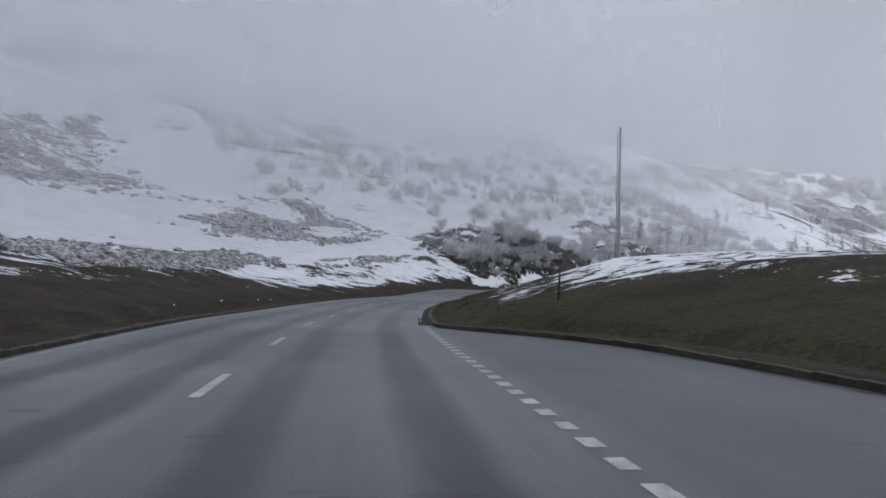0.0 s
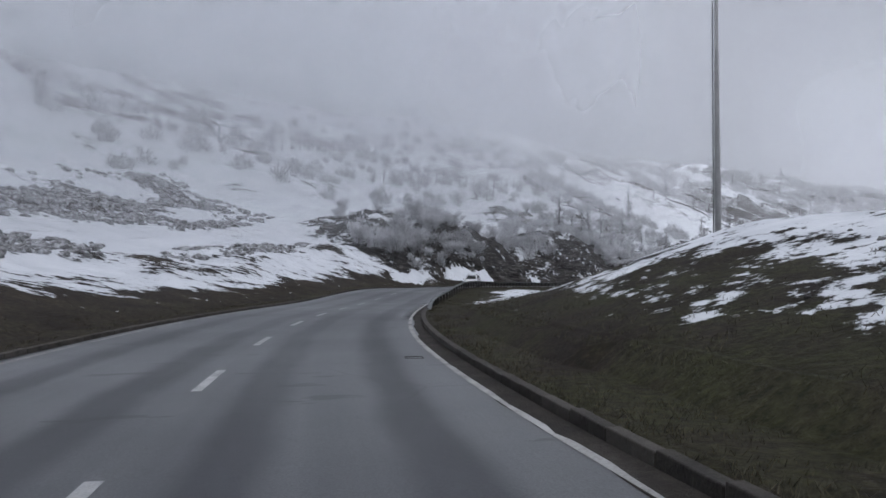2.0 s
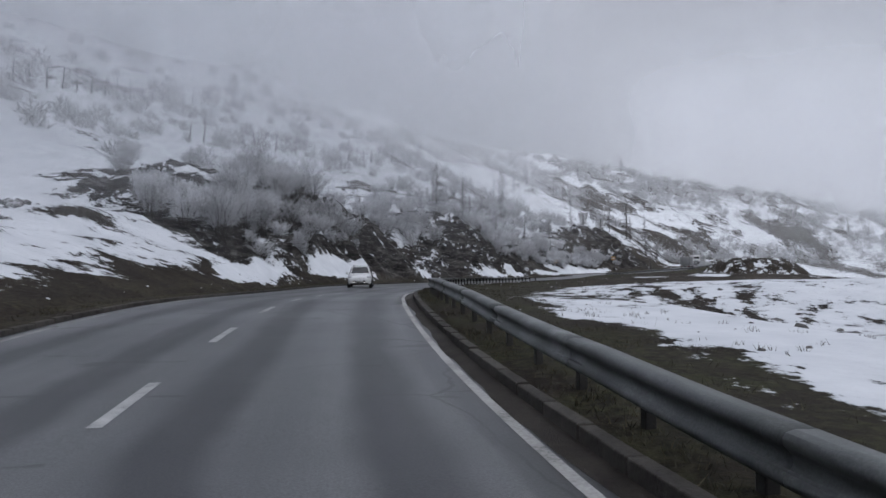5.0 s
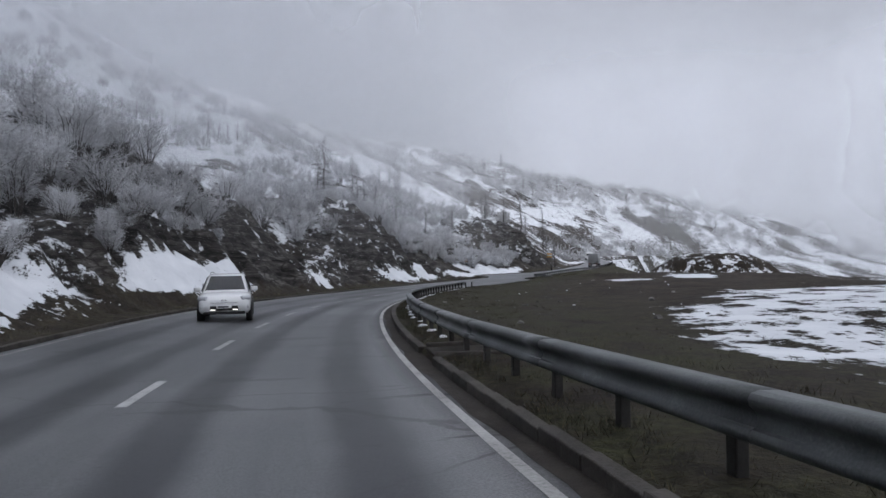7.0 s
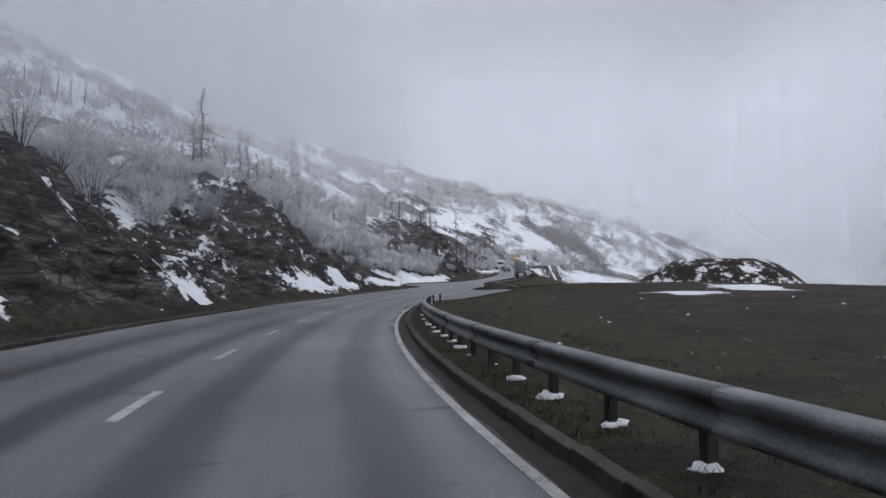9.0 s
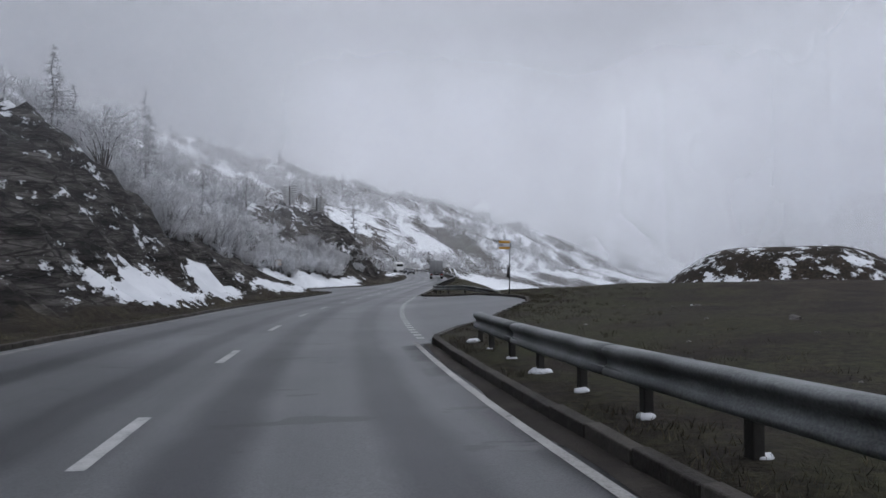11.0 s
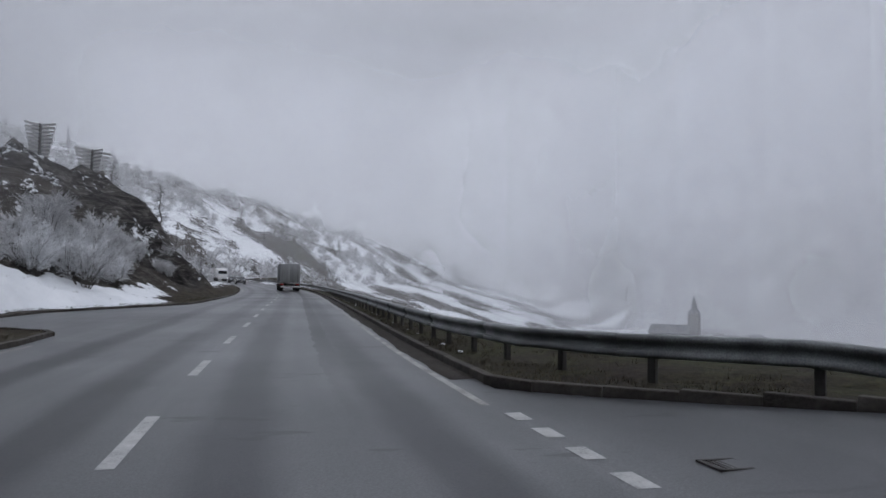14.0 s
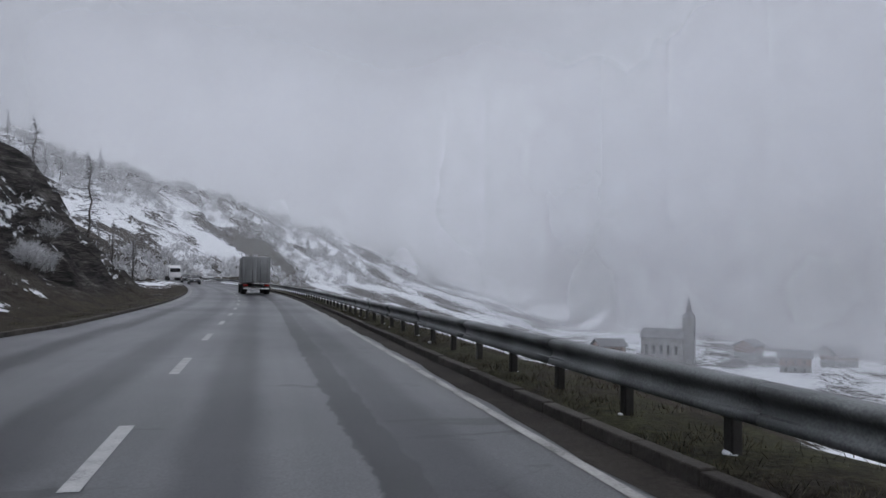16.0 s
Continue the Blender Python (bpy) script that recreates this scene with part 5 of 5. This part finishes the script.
def shrub(rnd, stems, high, wide, dense):
    ob = new("shrub")
    V, F, TV, TF = [], [], [], []
    for k in range(stems):
        ang = 2 * math.pi * (k + rnd.random()) / stems
        lean = rnd.uniform(0.15, 1.0) * wide
        h = high * rnd.uniform(0.65, 1.0) * (1 - 0.25 * lean / wide)
        p = Vector((math.cos(ang) * 0.15, math.sin(ang) * 0.15, -0.4))
        tip = Vector((math.cos(ang) * lean, math.sin(ang) * lean, h))
        prev, n = p, 5
        pts = [p]
        for i in range(1, n + 1):
            f = i / n
            q = p.lerp(tip, f) + Vector((0, 0, 0.22 * h * math.sin(math.pi * f))) + Vector([rnd.uniform(-0.06, 0.06) * high for _ in range(3)]) * f
            prism(V, F, prev, q, 0.035 * (1.1 - 0.85 * (i - 1) / n), 0.035 * (1.1 - 0.85 * f))
            pts.append(q)
            prev = q
        for i in range(dense):
            f = rnd.uniform(0.22, 1.0) * n
            j = min(int(f), n - 1)
            o = pts[j].lerp(pts[j + 1], f - j)
            dirv = Vector((rnd.gauss(math.cos(ang), 0.8), rnd.gauss(math.sin(ang), 0.8), rnd.uniform(0.2, 1.6))).normalized()
            le = high * rnd.uniform(0.12, 0.30)
            e = o + dirv * le
            prism(TV, TF, o, e, 0.011, 0.005)
            for _ in range(4):
                g = rnd.uniform(0.25, 1.0)
                d2 = (dirv + Vector([rnd.uniform(-0.9, 0.9) for _ in range(3)])).normalized()
                o2 = o.lerp(e, g)
                e2 = o2 + d2 * le * rnd.uniform(0.25, 0.6)
                prism(TV, TF, o2, e2, 0.009, 0.004)
                d3 = (d2 + Vector([rnd.uniform(-0.8, 0.8) for _ in range(3)])).normalized()
                o3 = o2.lerp(e2, 0.6)
                prism(TV, TF, o3, o3 + d3 * le * 0.3, 0.008, 0.004)
    mesh_part("stem", V, F, M_STEM, ob)
    mesh_part("crown", TV, TF, M_TWIG, ob)
    tagged(ob, "bare grey shrub with frost on its thin twigs", "shrub", "frosted shrubs on the slope")
    return ob


def larch(rnd, high):
    ob = new("larch_tree")
    V, F, TV, TF = [], [], [], []
    n = 9
    pts = [Vector((rnd.uniform(-0.04, 0.04) * k, rnd.uniform(-0.04, 0.04) * k, -0.5 + (high + 0.5) * k / n)) for k in range(n + 1)]
    for k in range(n):
        r0, r1 = 0.16 * (1 - k / n) + 0.02, 0.16 * (1 - (k + 1) / n) + 0.02
        ax = pts[k + 1] - pts[k]
        m = len(V)
        for p, r in ((pts[k], r0), (pts[k + 1], r1)):
            for t in range(7):
                V.append(p + Vector((math.cos(t * 0.8976), math.sin(t * 0.8976), 0)) * r)
        F += [(m + t, m + (t + 1) % 7, m + 7 + (t + 1) % 7, m + 7 + t) for t in range(7)]
    for i in range(int(high * 9)):
        f = rnd.uniform(0.16, 0.99)
        j = min(int(f * n), n - 1)
        o = pts[j].lerp(pts[j + 1], f * n - j)
        ang = rnd.uniform(0, 2 * math.pi)
        le = high * 0.23 * (1.08 - f) * rnd.uniform(0.5, 1.1) + 0.15
        e = o + Vector((math.cos(ang), math.sin(ang), rnd.uniform(-0.35, 0.15))) * le
        prism(TV, TF, o, e, 0.045, 0.014)
        for _ in range(5):
            g = rnd.uniform(0.2, 1.0)
            o2 = o.lerp(e, g)
            prism(TV, TF, o2, o2 + Vector((rnd.uniform(-1, 1), rnd.uniform(-1, 1), rnd.uniform(-0.7, 0.4))) * le * 0.3, 0.024, 0.010)
    mesh_part("trunk", V, F, M_STEM, ob)
    mesh_part("crown", TV, TF, M_CONE, ob)
    tagged(ob, "bare larch tree with a thin straight trunk", "tree", "larches on the slope")
    return ob


rnd_ = random.Random(11)
SHRUBS = [shrub(rnd_, 13, 2.6, 1.5, 24), shrub(rnd_, 15, 3.2, 1.9, 24), shrub(rnd_, 11, 1.6, 1.2, 24), shrub(rnd_, 14, 2.8, 2.4, 24)]
LARCHES = [larch(rnd_, 9.0), larch(rnd_, 12.0)]
used_ = set()


def plant(protos, key, x, y, size, spin):
    ob = protos[key]
    z = on_land(x, y)
    m = pose(x, y, z, 0, 0, spin) @ Matrix.Scale(size, 4)
    if ob.name in used_:
        c = copy_thing(ob, pose(x, y, z, 0, 0, spin))
        c.scale = (size, size, size)
    else:
        used_.add(ob.name)
        ob.matrix_basis = m


def thicket(count, s0, s1, d0, d1, lo, hi, keys=(0, 1, 2, 3)):
    for _ in range(count):
        s_, d_ = rnd_.uniform(s0, s1), rnd_.uniform(d0, d1)
        if 209 < s_ < 240 and d_ > -11.2:
            d_ -= 2.5
        p = at(s_, d_)
        plant(SHRUBS, rnd_.choice(keys), float(p[0]), float(p[1]), rnd_.uniform(lo, hi), rnd_.uniform(0, 360))


thicket(46, 119, 148, -18.5, -11, 0.7, 1.15)
thicket(10, 120, 150, -11, -9.0, 0.4, 0.7)
thicket(8, 112, 150, -27, -18.5, 0.5, 0.9)
thicket(8, 152, 164, -27, -19, 0.6, 1.0)
thicket(34, 164, 186, -26, -13.5, 0.7, 1.15)
thicket(12, 186, 206, -30, -21, 0.7, 1.1)
thicket(70, 200, 248, -32, -13, 0.8, 1.4)
thicket(20, 204, 236, -21, -13, 0.7, 1.1)
thicket(34, 206, 254, -14.5, -10.6, 0.45, 0.8)
thicket(30, 230, 258, -13.5, -9.0, 0.55, 0.85)
thicket(5, 258, 266, -9.6, -8.4, 0.3, 0.5)
thicket(14, 160, 236, -50, -30, 0.8, 1.5)


def far_scrub(name, count, place, lo, hi, label, boughs):
    """Distant bushes joined into one mesh: nobody could count them. Each is a ragged dome of short boughs."""
    protos = []
    for _ in range(4):
        V, F = [], []
        wide, high = rnd_.uniform(1.1, 1.7), rnd_.uniform(2.0, 3.4)
        for _ in range(boughs):
            a, r, f = rnd_.uniform(0, 6.283), wide * math.sqrt(rnd_.random()), rnd_.random()
            top = high * (1 - 0.55 * (r / wide) ** 2) * rnd_.uniform(0.75, 1.1)
            o = Vector((r * math.cos(a) * 0.8, r * math.sin(a) * 0.8, top * f * 0.8 - 0.1))
            e = o + Vector((rnd_.gauss(math.cos(a) * 0.3, 0.35), rnd_.gauss(math.sin(a) * 0.3, 0.35), rnd_.uniform(0.3, 0.9))) * rnd_.uniform(0.5, 1.0)
            prism(V, F, o, e, rnd_.uniform(0.06, 0.12), 0.015)
        protos.append((np.array([tuple(v) for v in V]), np.array(F)))
    V, F, n = [], [], 0
    for i in range(count):
        co, fv = protos[i % 4]
        x, y = place()
        k, a = rnd_.uniform(lo, hi), rnd_.uniform(0, 6.28)
        c, s = math.cos(a) * k, math.sin(a) * k
        V.append(np.stack([co[:, 0] * c - co[:, 1] * s + x, co[:, 0] * s + co[:, 1] * c + y, co[:, 2] * k + on_land(x, y)], 1))
        F.append(fv + n)
        n += len(co)
    me = bpy.data.meshes.new(name)
    me.from_pydata(np.concatenate(V).tolist(), [], np.concatenate(F).tolist())
    me.materials.append(M_BRUSH)
    tagged(new(name, me), label, "scrub", kind="stuff")


M_BRUSH = simple("bare_brush", [(0.3, (0.26, 0.26, 0.265)), (0.5, (0.42, 0.422, 0.43)), (0.7, (0.66, 0.665, 0.68))], 0.35, 0.9, bump=0.0)


def up_slope():
    s_, d_ = rnd_.uniform(118, 300), -24 - 90 * rnd_.random() ** 1.3
    if s_ < 210 and d_ > -46:
        d_ -= 30
    p = at(s_, d_)
    return float(p[0]), float(p[1])


def far_slope():
    """A place on the far hill, thickest in belts and along its crest."""
    while True:
        q, u = rnd_.uniform(400, 800), rnd_.uniform(0, 150) ** 1.0
        d_ = float(np.interp(q, FOOT_S, FOOT_D)) - u + 12
        x, y = E_X + 0.788 * (q - 285) + d_ * 0.616, E_Y + 0.616 * (q - 285) - d_ * 0.788
        if fbm(np.array([x]), np.array([y]), 0.022, 3, 83)[0] + 0.35 * smoothstep(50, 110, u) > rnd_.uniform(-0.25, 0.35):
            return x, y


far_scrub("slope_scrub", 430, up_slope, 0.6, 1.6, "grey bare scrub scattered over the snowy slope", 110)
far_scrub("far_scrub", 1300, far_slope, 1.2, 2.6, "grey bare scrub on the far misty slope", 64)


M_HEATH = simple("frosted_heath", [(0.36, (0.06, 0.058, 0.057)), (0.48, (0.16, 0.158, 0.158)), (0.58, (0.50, 0.505, 0.515))], 2.2, 0.95, bump=0.6, bump_scale=9.0)


def heath(count, seed):
    """Low cushions of heath and stones that stand out of the snow: one mesh."""
    r = np.random.RandomState(seed)
    bm = bmesh.new()
    bmesh.ops.create_icosphere(bm, subdivisions=1, radius=1.0)
    co = np.array([v.co[:] for v in bm.verts])
    fv = np.array([[v.index for v in f.verts] for f in bm.faces])
    bm.free()
    s_, d_ = r.uniform(40, 124, count * 6), -14 - r.exponential(22, count * 6)
    ok = (d_ > -75) & (fbm(0.34 * s_ + 0.25 * d_, d_, 0.085, 4, 31) > r.uniform(0.0, 0.32, count * 6))
    s_, d_ = s_[ok][:count], d_[ok][:count]
    P = at(s_, d_)
    z, *_ = land(P[:, 0], P[:, 1])
    V, F = [], []
    for k in range(len(s_)):
        w = r.uniform(0.12, 0.36) * (1 + 0.012 * -d_[k])
        p = co * (1 + 0.5 * fbm(co[:, 0] * 1.7 + 9 * k, co[:, 1] * 1.7 + co[:, 2] * 2.3, 1.0, 2, 5))[:, None]
        a = r.uniform(0, 6.28)
        c, sn = math.cos(a), math.sin(a)
        q = np.stack([p[:, 0] * 1.5, p[:, 1], p[:, 2] * 0.8], 1) * w * r.uniform(0.5, 1.2)
        V.append(np.stack([q[:, 0] * c - q[:, 1] * sn + P[k, 0], q[:, 0] * sn + q[:, 1] * c + P[k, 1], q[:, 2] + z[k]], 1))
        F.append(fv + k * len(co))
    me = bpy.data.meshes.new("heath")
    me.from_pydata(np.concatenate(V).tolist(), [], np.concatenate(F).tolist())
    me.materials.append(M_HEATH)
    me.polygons.foreach_set("use_smooth", [True] * len(me.polygons))
    tagged(new("heath", me), "low frosted heath cushions standing out of the snow", "heath", kind="stuff")


heath(4200, 8)


def grove(count, x0, x1, y0, y1, lo, hi):
    for _ in range(count):
        x, y = rnd_.uniform(x0, x1), rnd_.uniform(y0, y1)
        plant(LARCHES, rnd_.choice((0, 1)), x, y, rnd_.uniform(lo, hi), rnd_.uniform(0, 360))


for sx_, dx_, k_ in ((201, -25, 0.9), (206, -22, 0.75), (212, -24, 0.85), (216, -20, 0.6), (209, -31, 1.0), (222, -27, 0.85), (226, -34, 1.0), (238, -30, 0.7), (258, -40, 0.9), (268, -46, 1.0)):
    p_ = at(sx_, dx_) if sx_ < 286 else (E_X + 0.788 * (sx_ - 285) + dx_ * 0.616, E_Y + 0.616 * (sx_ - 285) - dx_ * 0.788)
    plant(LARCHES, int(k_ * 10) % 2, float(p_[0]), float(p_[1]), k_, sx_ * 7.0)
plant(LARCHES, 0, 79.5, 211.0, 0.6, 75)
plant(LARCHES, 0, 89.5, 217.0, 0.65, 130)
plant(LARCHES, 1, 156.3, 268.7, 1.15, 40)
plant(LARCHES, 1, 163.4, 289.8, 1.4, 110)
plant(LARCHES, 0, 161.0, 284.0, 0.95, 170)
plant(LARCHES, 0, 136.5, 239.3, 0.62, 220)
plant(LARCHES, 0, 152.0, 262.0, 0.6, 10)
grove(16, 70, 170, 268, 330, 0.6, 1.0)
for _ in range(44):
    x_, y_ = far_slope()
    plant(LARCHES, rnd_.choice((0, 1)), float(x_), float(y_), rnd_.uniform(0.6, 1.1), rnd_.uniform(0, 360))
plant(LARCHES, 0, 121.0, 188.0, 0.2, 20)


# ---------------------------------------------------------------- valley: church and houses
M_PLASTER = simple("grey_plaster", [(0.3, (0.10, 0.097, 0.092)), (0.7, (0.19, 0.185, 0.175))], 0.3, 0.85, bump=0.1)
M_SLATE = simple("slate_roof", [(0.3, (0.06, 0.06, 0.065)), (0.7, (0.13, 0.13, 0.135))], 0.5, 0.7, bump=0.2)
M_LOG = simple("brown_timber", [(0.3, (0.09, 0.05, 0.035)), (0.7, (0.2, 0.11, 0.075))], 0.6, 0.8, bump=0.2)


def gable(bm, w, l, h0, h1, over=0.0):
    pts = [(-w / 2 - over, h0), (0, h1), (w / 2 + over, h0), (w / 2 + over, h0 + 0.35), (0, h1 + 0.4), (-w / 2 - over, h0 + 0.35)]
    loft(bm, [[Vector((a, y, b)) for a, b in pts] for y in (-l / 2 - over, l / 2 + over)])


def church(x, y, turn):
    z = on_land(x, y) - 1
    ob = new("church")
    ob.matrix_world = pose(x, y, z, 0, 0, turn)
    tagged(ob, "stone church with a pointed tower in the misty valley", "church")
    bm = bmesh.new()
    box(bm, (0, 0, 6), (10, 17, 12))
    loft(bm, [[Vector((a, yy, b)) for a, b in ((-5, 12), (0, 15.5), (5, 12))] for yy in (-8.5, 8.5)])
    wall = part("nave", bm, M_PLASTER, ob, shade=False)
    bm = bmesh.new()
    gable(bm, 10, 17, 11.8, 15.5, 0.5)
    part("roof", bm, M_SLATE, ob, shade=False)
    bm = bmesh.new()
    box(bm, (0, -10.6, 10.5), (4.6, 4.6, 21))
    tower = part("tower", bm, M_PLASTER, ob, shade=False)
    bm = bmesh.new()
    loft(bm, [[Vector((sx * r, -10.6 + sy * r, h)) for sx, sy in ((-1, -1), (1, -1), (1, 1), (-1, 1))] for r, h in ((2.6, 21), (1.9, 22.2), (1.0, 23.4), (0.9, 25.2), (0.05, 29.5))])
    part("spire", bm, M_SLATE, tower, shade=False)
    for k in range(5):
        for sx in (-1, 1):
            bm = bmesh.new()
            box(bm, (sx * 5.0, -6.2 + 3.1 * k, 7), (0.12, 1.1, 4.0))
            part("window", bm, M_GLASS, ob, shade=False)


church(409, 219, -6)


def chalet(x, y, turn, k):
    z = on_land(x, y) - 1
    ob = new("house")
    ob.matrix_world = pose(x, y, z, 0, 0, turn)
    tagged(ob, "timber and plaster house with a snow-covered roof in the valley", "house", "houses in the valley")
    bm = bmesh.new()
    box(bm, (0, 0, 2), (9, 11, 4))
    part("lower_wall", bm, M_PLASTER, ob, shade=False)
    bm = bmesh.new()
    box(bm, (0, 0, 5.4), (9.2, 11.2, 3))
    loft(bm, [[Vector((a, yy, b)) for a, b in ((-4.6, 6.9), (0, 9.4), (4.6, 6.9))] for yy in (-5.6, 5.6)])
    part("upper_wall", bm, M_LOG, ob, shade=False)
    bm = bmesh.new()
    gable(bm, 9.2, 11.2, 6.8, 9.5, 0.9)
    part("roof", bm, M_SLATE, ob, shade=False)
    for yy in (-3.2, 0, 3.2):
        for zz in (2.4, 5.4):
            for sx in (-1, 1):
                bm = bmesh.new()
                box(bm, (sx * 4.62, yy, zz), (0.1, 1.0, 1.3))
                part("window", bm, M_GLASS, ob, shade=False)


for k_, (x_, y_) in enumerate(((402, 168), (430, 150), (440, 185), (450, 225), (395, 240), (455, 120))):
    chalet(x_, y_, 15 + 37 * (k_ % 3) - 20, k_)


# ---------------------------------------------------------------- small things along the road
def drain_grate(s, d):
    ob = thing("drain_grate", s, d, -0.014 + float(camber(s, d)), 0, "dark cast iron drain grate set in the asphalt", "drain grate", "drain grates")
    bm = bmesh.new()
    for a, b, w, l in ((0, 0.27, 0.62, 0.06), (0, -0.27, 0.62, 0.06), (0.28, 0, 0.06, 0.6), (-0.28, 0, 0.06, 0.6)):
        box(bm, (a, b, 0.006), (w, l, 0.03))
    part("frame", bm, M_POST, ob, shade=False)
    for k in range(7):
        bm = bmesh.new()
        box(bm, (-0.21 + 0.07 * k, 0, 0.004), (0.032, 0.5, 0.02))
        part("bar", bm, M_POST, ob, shade=False)
    # dark sheet close under the bars, in place of the shaded hollow
    bm = bmesh.new()
    box(bm, (0, 0, -0.004), (0.56, 0.56, 0.004))
    part("pit_shade_sheet", bm, M_DARK, ob, shade=False)
    ob.scale = (0.6, 0.6, 1.0)


drain_grate(43.2, 3.45)
drain_grate(205.3, 4.9)


def lump(rnd, name, mat, size, flat, label, category, group):
    bm = bmesh.new()
    bmesh.ops.create_icosphere(bm, subdivisions=2, radius=1.0)
    off = [rnd.uniform(0, 50) for _ in range(3)]
    for v in bm.verts:
        k = 1 + 0.45 * noise.noise(v.co * 1.7 + Vector(off)) + 0.2 * noise.noise(v.co * 4 + Vector(off))
        v.co = Vector((v.co.x * k, v.co.y * k, v.co.z * k * flat)) * size
    me = bpy.data.meshes.new(name)
    bm.to_mesh(me)
    bm.free()
    me.materials.append(mat)
    if mat is M_SNOW:
        me.polygons.foreach_set("use_smooth", [True] * len(me.polygons))
    return tagged(new(name, me), label, category, group)


M_ROCK = simple("field_stone", [(0.3, (0.035, 0.034, 0.034)), (0.5, (0.10, 0.096, 0.092)), (0.7, (0.22, 0.21, 0.2))], 2.5, 0.85, bump=0.6, bump_scale=12, random_=0.4)


def scatter(protos, places):
    for k, (p, size) in enumerate(places):
        ob = protos[k % len(protos)]
        m = pose(p[0], p[1], p[2], 0, 0, 57.0 * k)
        if k < len(protos):
            ob.matrix_basis = m @ Matrix.Scale(size, 4)
        else:
            c = copy_thing(ob, m)
            c.scale = (size, size, size)


snow_lumps = [lump(rnd_, "snow_clump", M_SNOW, 0.075, 0.5, "small clump of old snow lying on the grass", "snow", "snow clumps") for _ in range(3)]
places_ = []
for s_, d_ in [(66.08 + 1.77 * k + rnd_.uniform(-0.1, 0.06), 4.93 + rnd_.uniform(-0.05, 0.12)) for k in range(26, 60) for _ in range(rnd_.choice((1, 2)))] + [(207.4 + 1.75 * k, 4.95 + rnd_.uniform(-0.05, 0.1)) for k in range(4, 34) if k % 3]:
    p_ = at(s_, d_)
    places_.append(((float(p_[0]), float(p_[1]), float(p_[2]) + 0.13), rnd_.uniform(0.9, 2.0) if s_ < 200 else rnd_.uniform(0.4, 0.9)))
for _ in range(60):
    s_, d_ = rnd_.uniform(28, 200), rnd_.choice((rnd_.uniform(7.5, 24), rnd_.uniform(-7.2, -6.2)))
    p_ = at(s_, d_)
    places_.append(((float(p_[0]), float(p_[1]), on_land(p_[0], p_[1]) + 0.02), rnd_.uniform(0.3, 1.1)))
scatter(snow_lumps, places_)
stones = [lump(rnd_, "field_stone", M_ROCK, 0.22, 0.7, "grey stone lying on the dead grass", "stone", "stones on the slope") for _ in range(4)]
places_ = []
for k_ in range(190):
    s_, d_ = rnd_.uniform(30, 200), rnd_.uniform(6.5, 24) if k_ < 60 else 6.2 + 9 * rnd_.random() ** 1.6
    p_ = at(s_, d_)
    places_.append(((float(p_[0]), float(p_[1]), on_land(p_[0], p_[1])), rnd_.uniform(0.25, 0.8) if k_ < 60 else rnd_.uniform(0.1, 0.32)))
scatter(stones, places_)


# dead grass along the verges: one sheet of blades
def grass_blades(count, seed):
    r = np.random.RandomState(seed)
    s_ = r.uniform(22, 262, count)
    right = r.rand(count) < 0.8
    d_ = np.where(right, right_edge(s_) + 0.25 + r.exponential(1.6, count), left_edge(s_) - 0.5 - r.exponential(0.8, count))
    # blades gather in tufts round chosen ones
    k = r.randint(0, count // 9, count)
    s_, d_, right = s_[k] + r.normal(0, 0.09, count), d_[k] + r.normal(0, 0.09, count), right[k]
    d_ = np.where(right, np.maximum(d_, right_edge(s_) + 0.22), np.minimum(d_, left_edge(s_) - 0.4))
    keep = fbm(s_, d_, 0.7, 3, 8) > -0.2
    s_, d_ = s_[keep], d_[keep]
    P = at(s_, d_)
    off = np.where(d_ > 0, d_ - right_edge(s_), left_edge(s_) - d_)
    z, *_ = land(P[:, 0], P[:, 1])
    z = np.where(off < 1.7, np.maximum(z, P[:, 2] + 0.13 + camber(s_, d_)), z + 0.03)
    n = len(s_)
    ang, h = r.uniform(0, 2 * np.pi, n), r.uniform(0.03, 0.10, n)
    lean = r.uniform(0.3, 1.3, n) * h
    la = r.uniform(0, 2 * np.pi, n)
    w = 0.006
    V = np.empty((n, 3, 3))
    V[:, 0] = np.stack([P[:, 0] - np.cos(ang) * w, P[:, 1] - np.sin(ang) * w, z - 0.02], 1)
    V[:, 1] = np.stack([P[:, 0] + np.cos(ang) * w, P[:, 1] + np.sin(ang) * w, z - 0.02], 1)
    V[:, 2] = np.stack([P[:, 0] + np.cos(la) * lean, P[:, 1] + np.sin(la) * lean, z + h], 1)
    me = bpy.data.meshes.new("dead_grass")
    me.from_pydata(V.reshape(-1, 3).tolist(), [], np.arange(3 * n).reshape(-1, 3).tolist())
    me.materials.append(M_STRAW)
    return tagged(new("dead_grass", me), "short dead grass in tufts along the verges", "grass", kind="stuff")


M_STRAW = bpy.data.materials.new("dead_grass_blade")
nt_, N_, L_ = nodes_of(M_STRAW)
b_ = add(N_, "ShaderNodeBsdfPrincipled", Roughness=0.8)
g_ = N_.new("ShaderNodeNewGeometry")
r_ = ramp(N_, [(0.0, (0.013, 0.014, 0.006)), (0.5, (0.038, 0.033, 0.017)), (1.0, (0.10, 0.083, 0.05))])
L_.new(g_.outputs["Random Per Island"], r_.inputs[0])
L_.new(r_.outputs[0], b_.inputs["Base Color"])
L_.new(b_.outputs[0], N_.new("ShaderNodeOutputMaterial").inputs[0])
grass_blades(110000, 4)
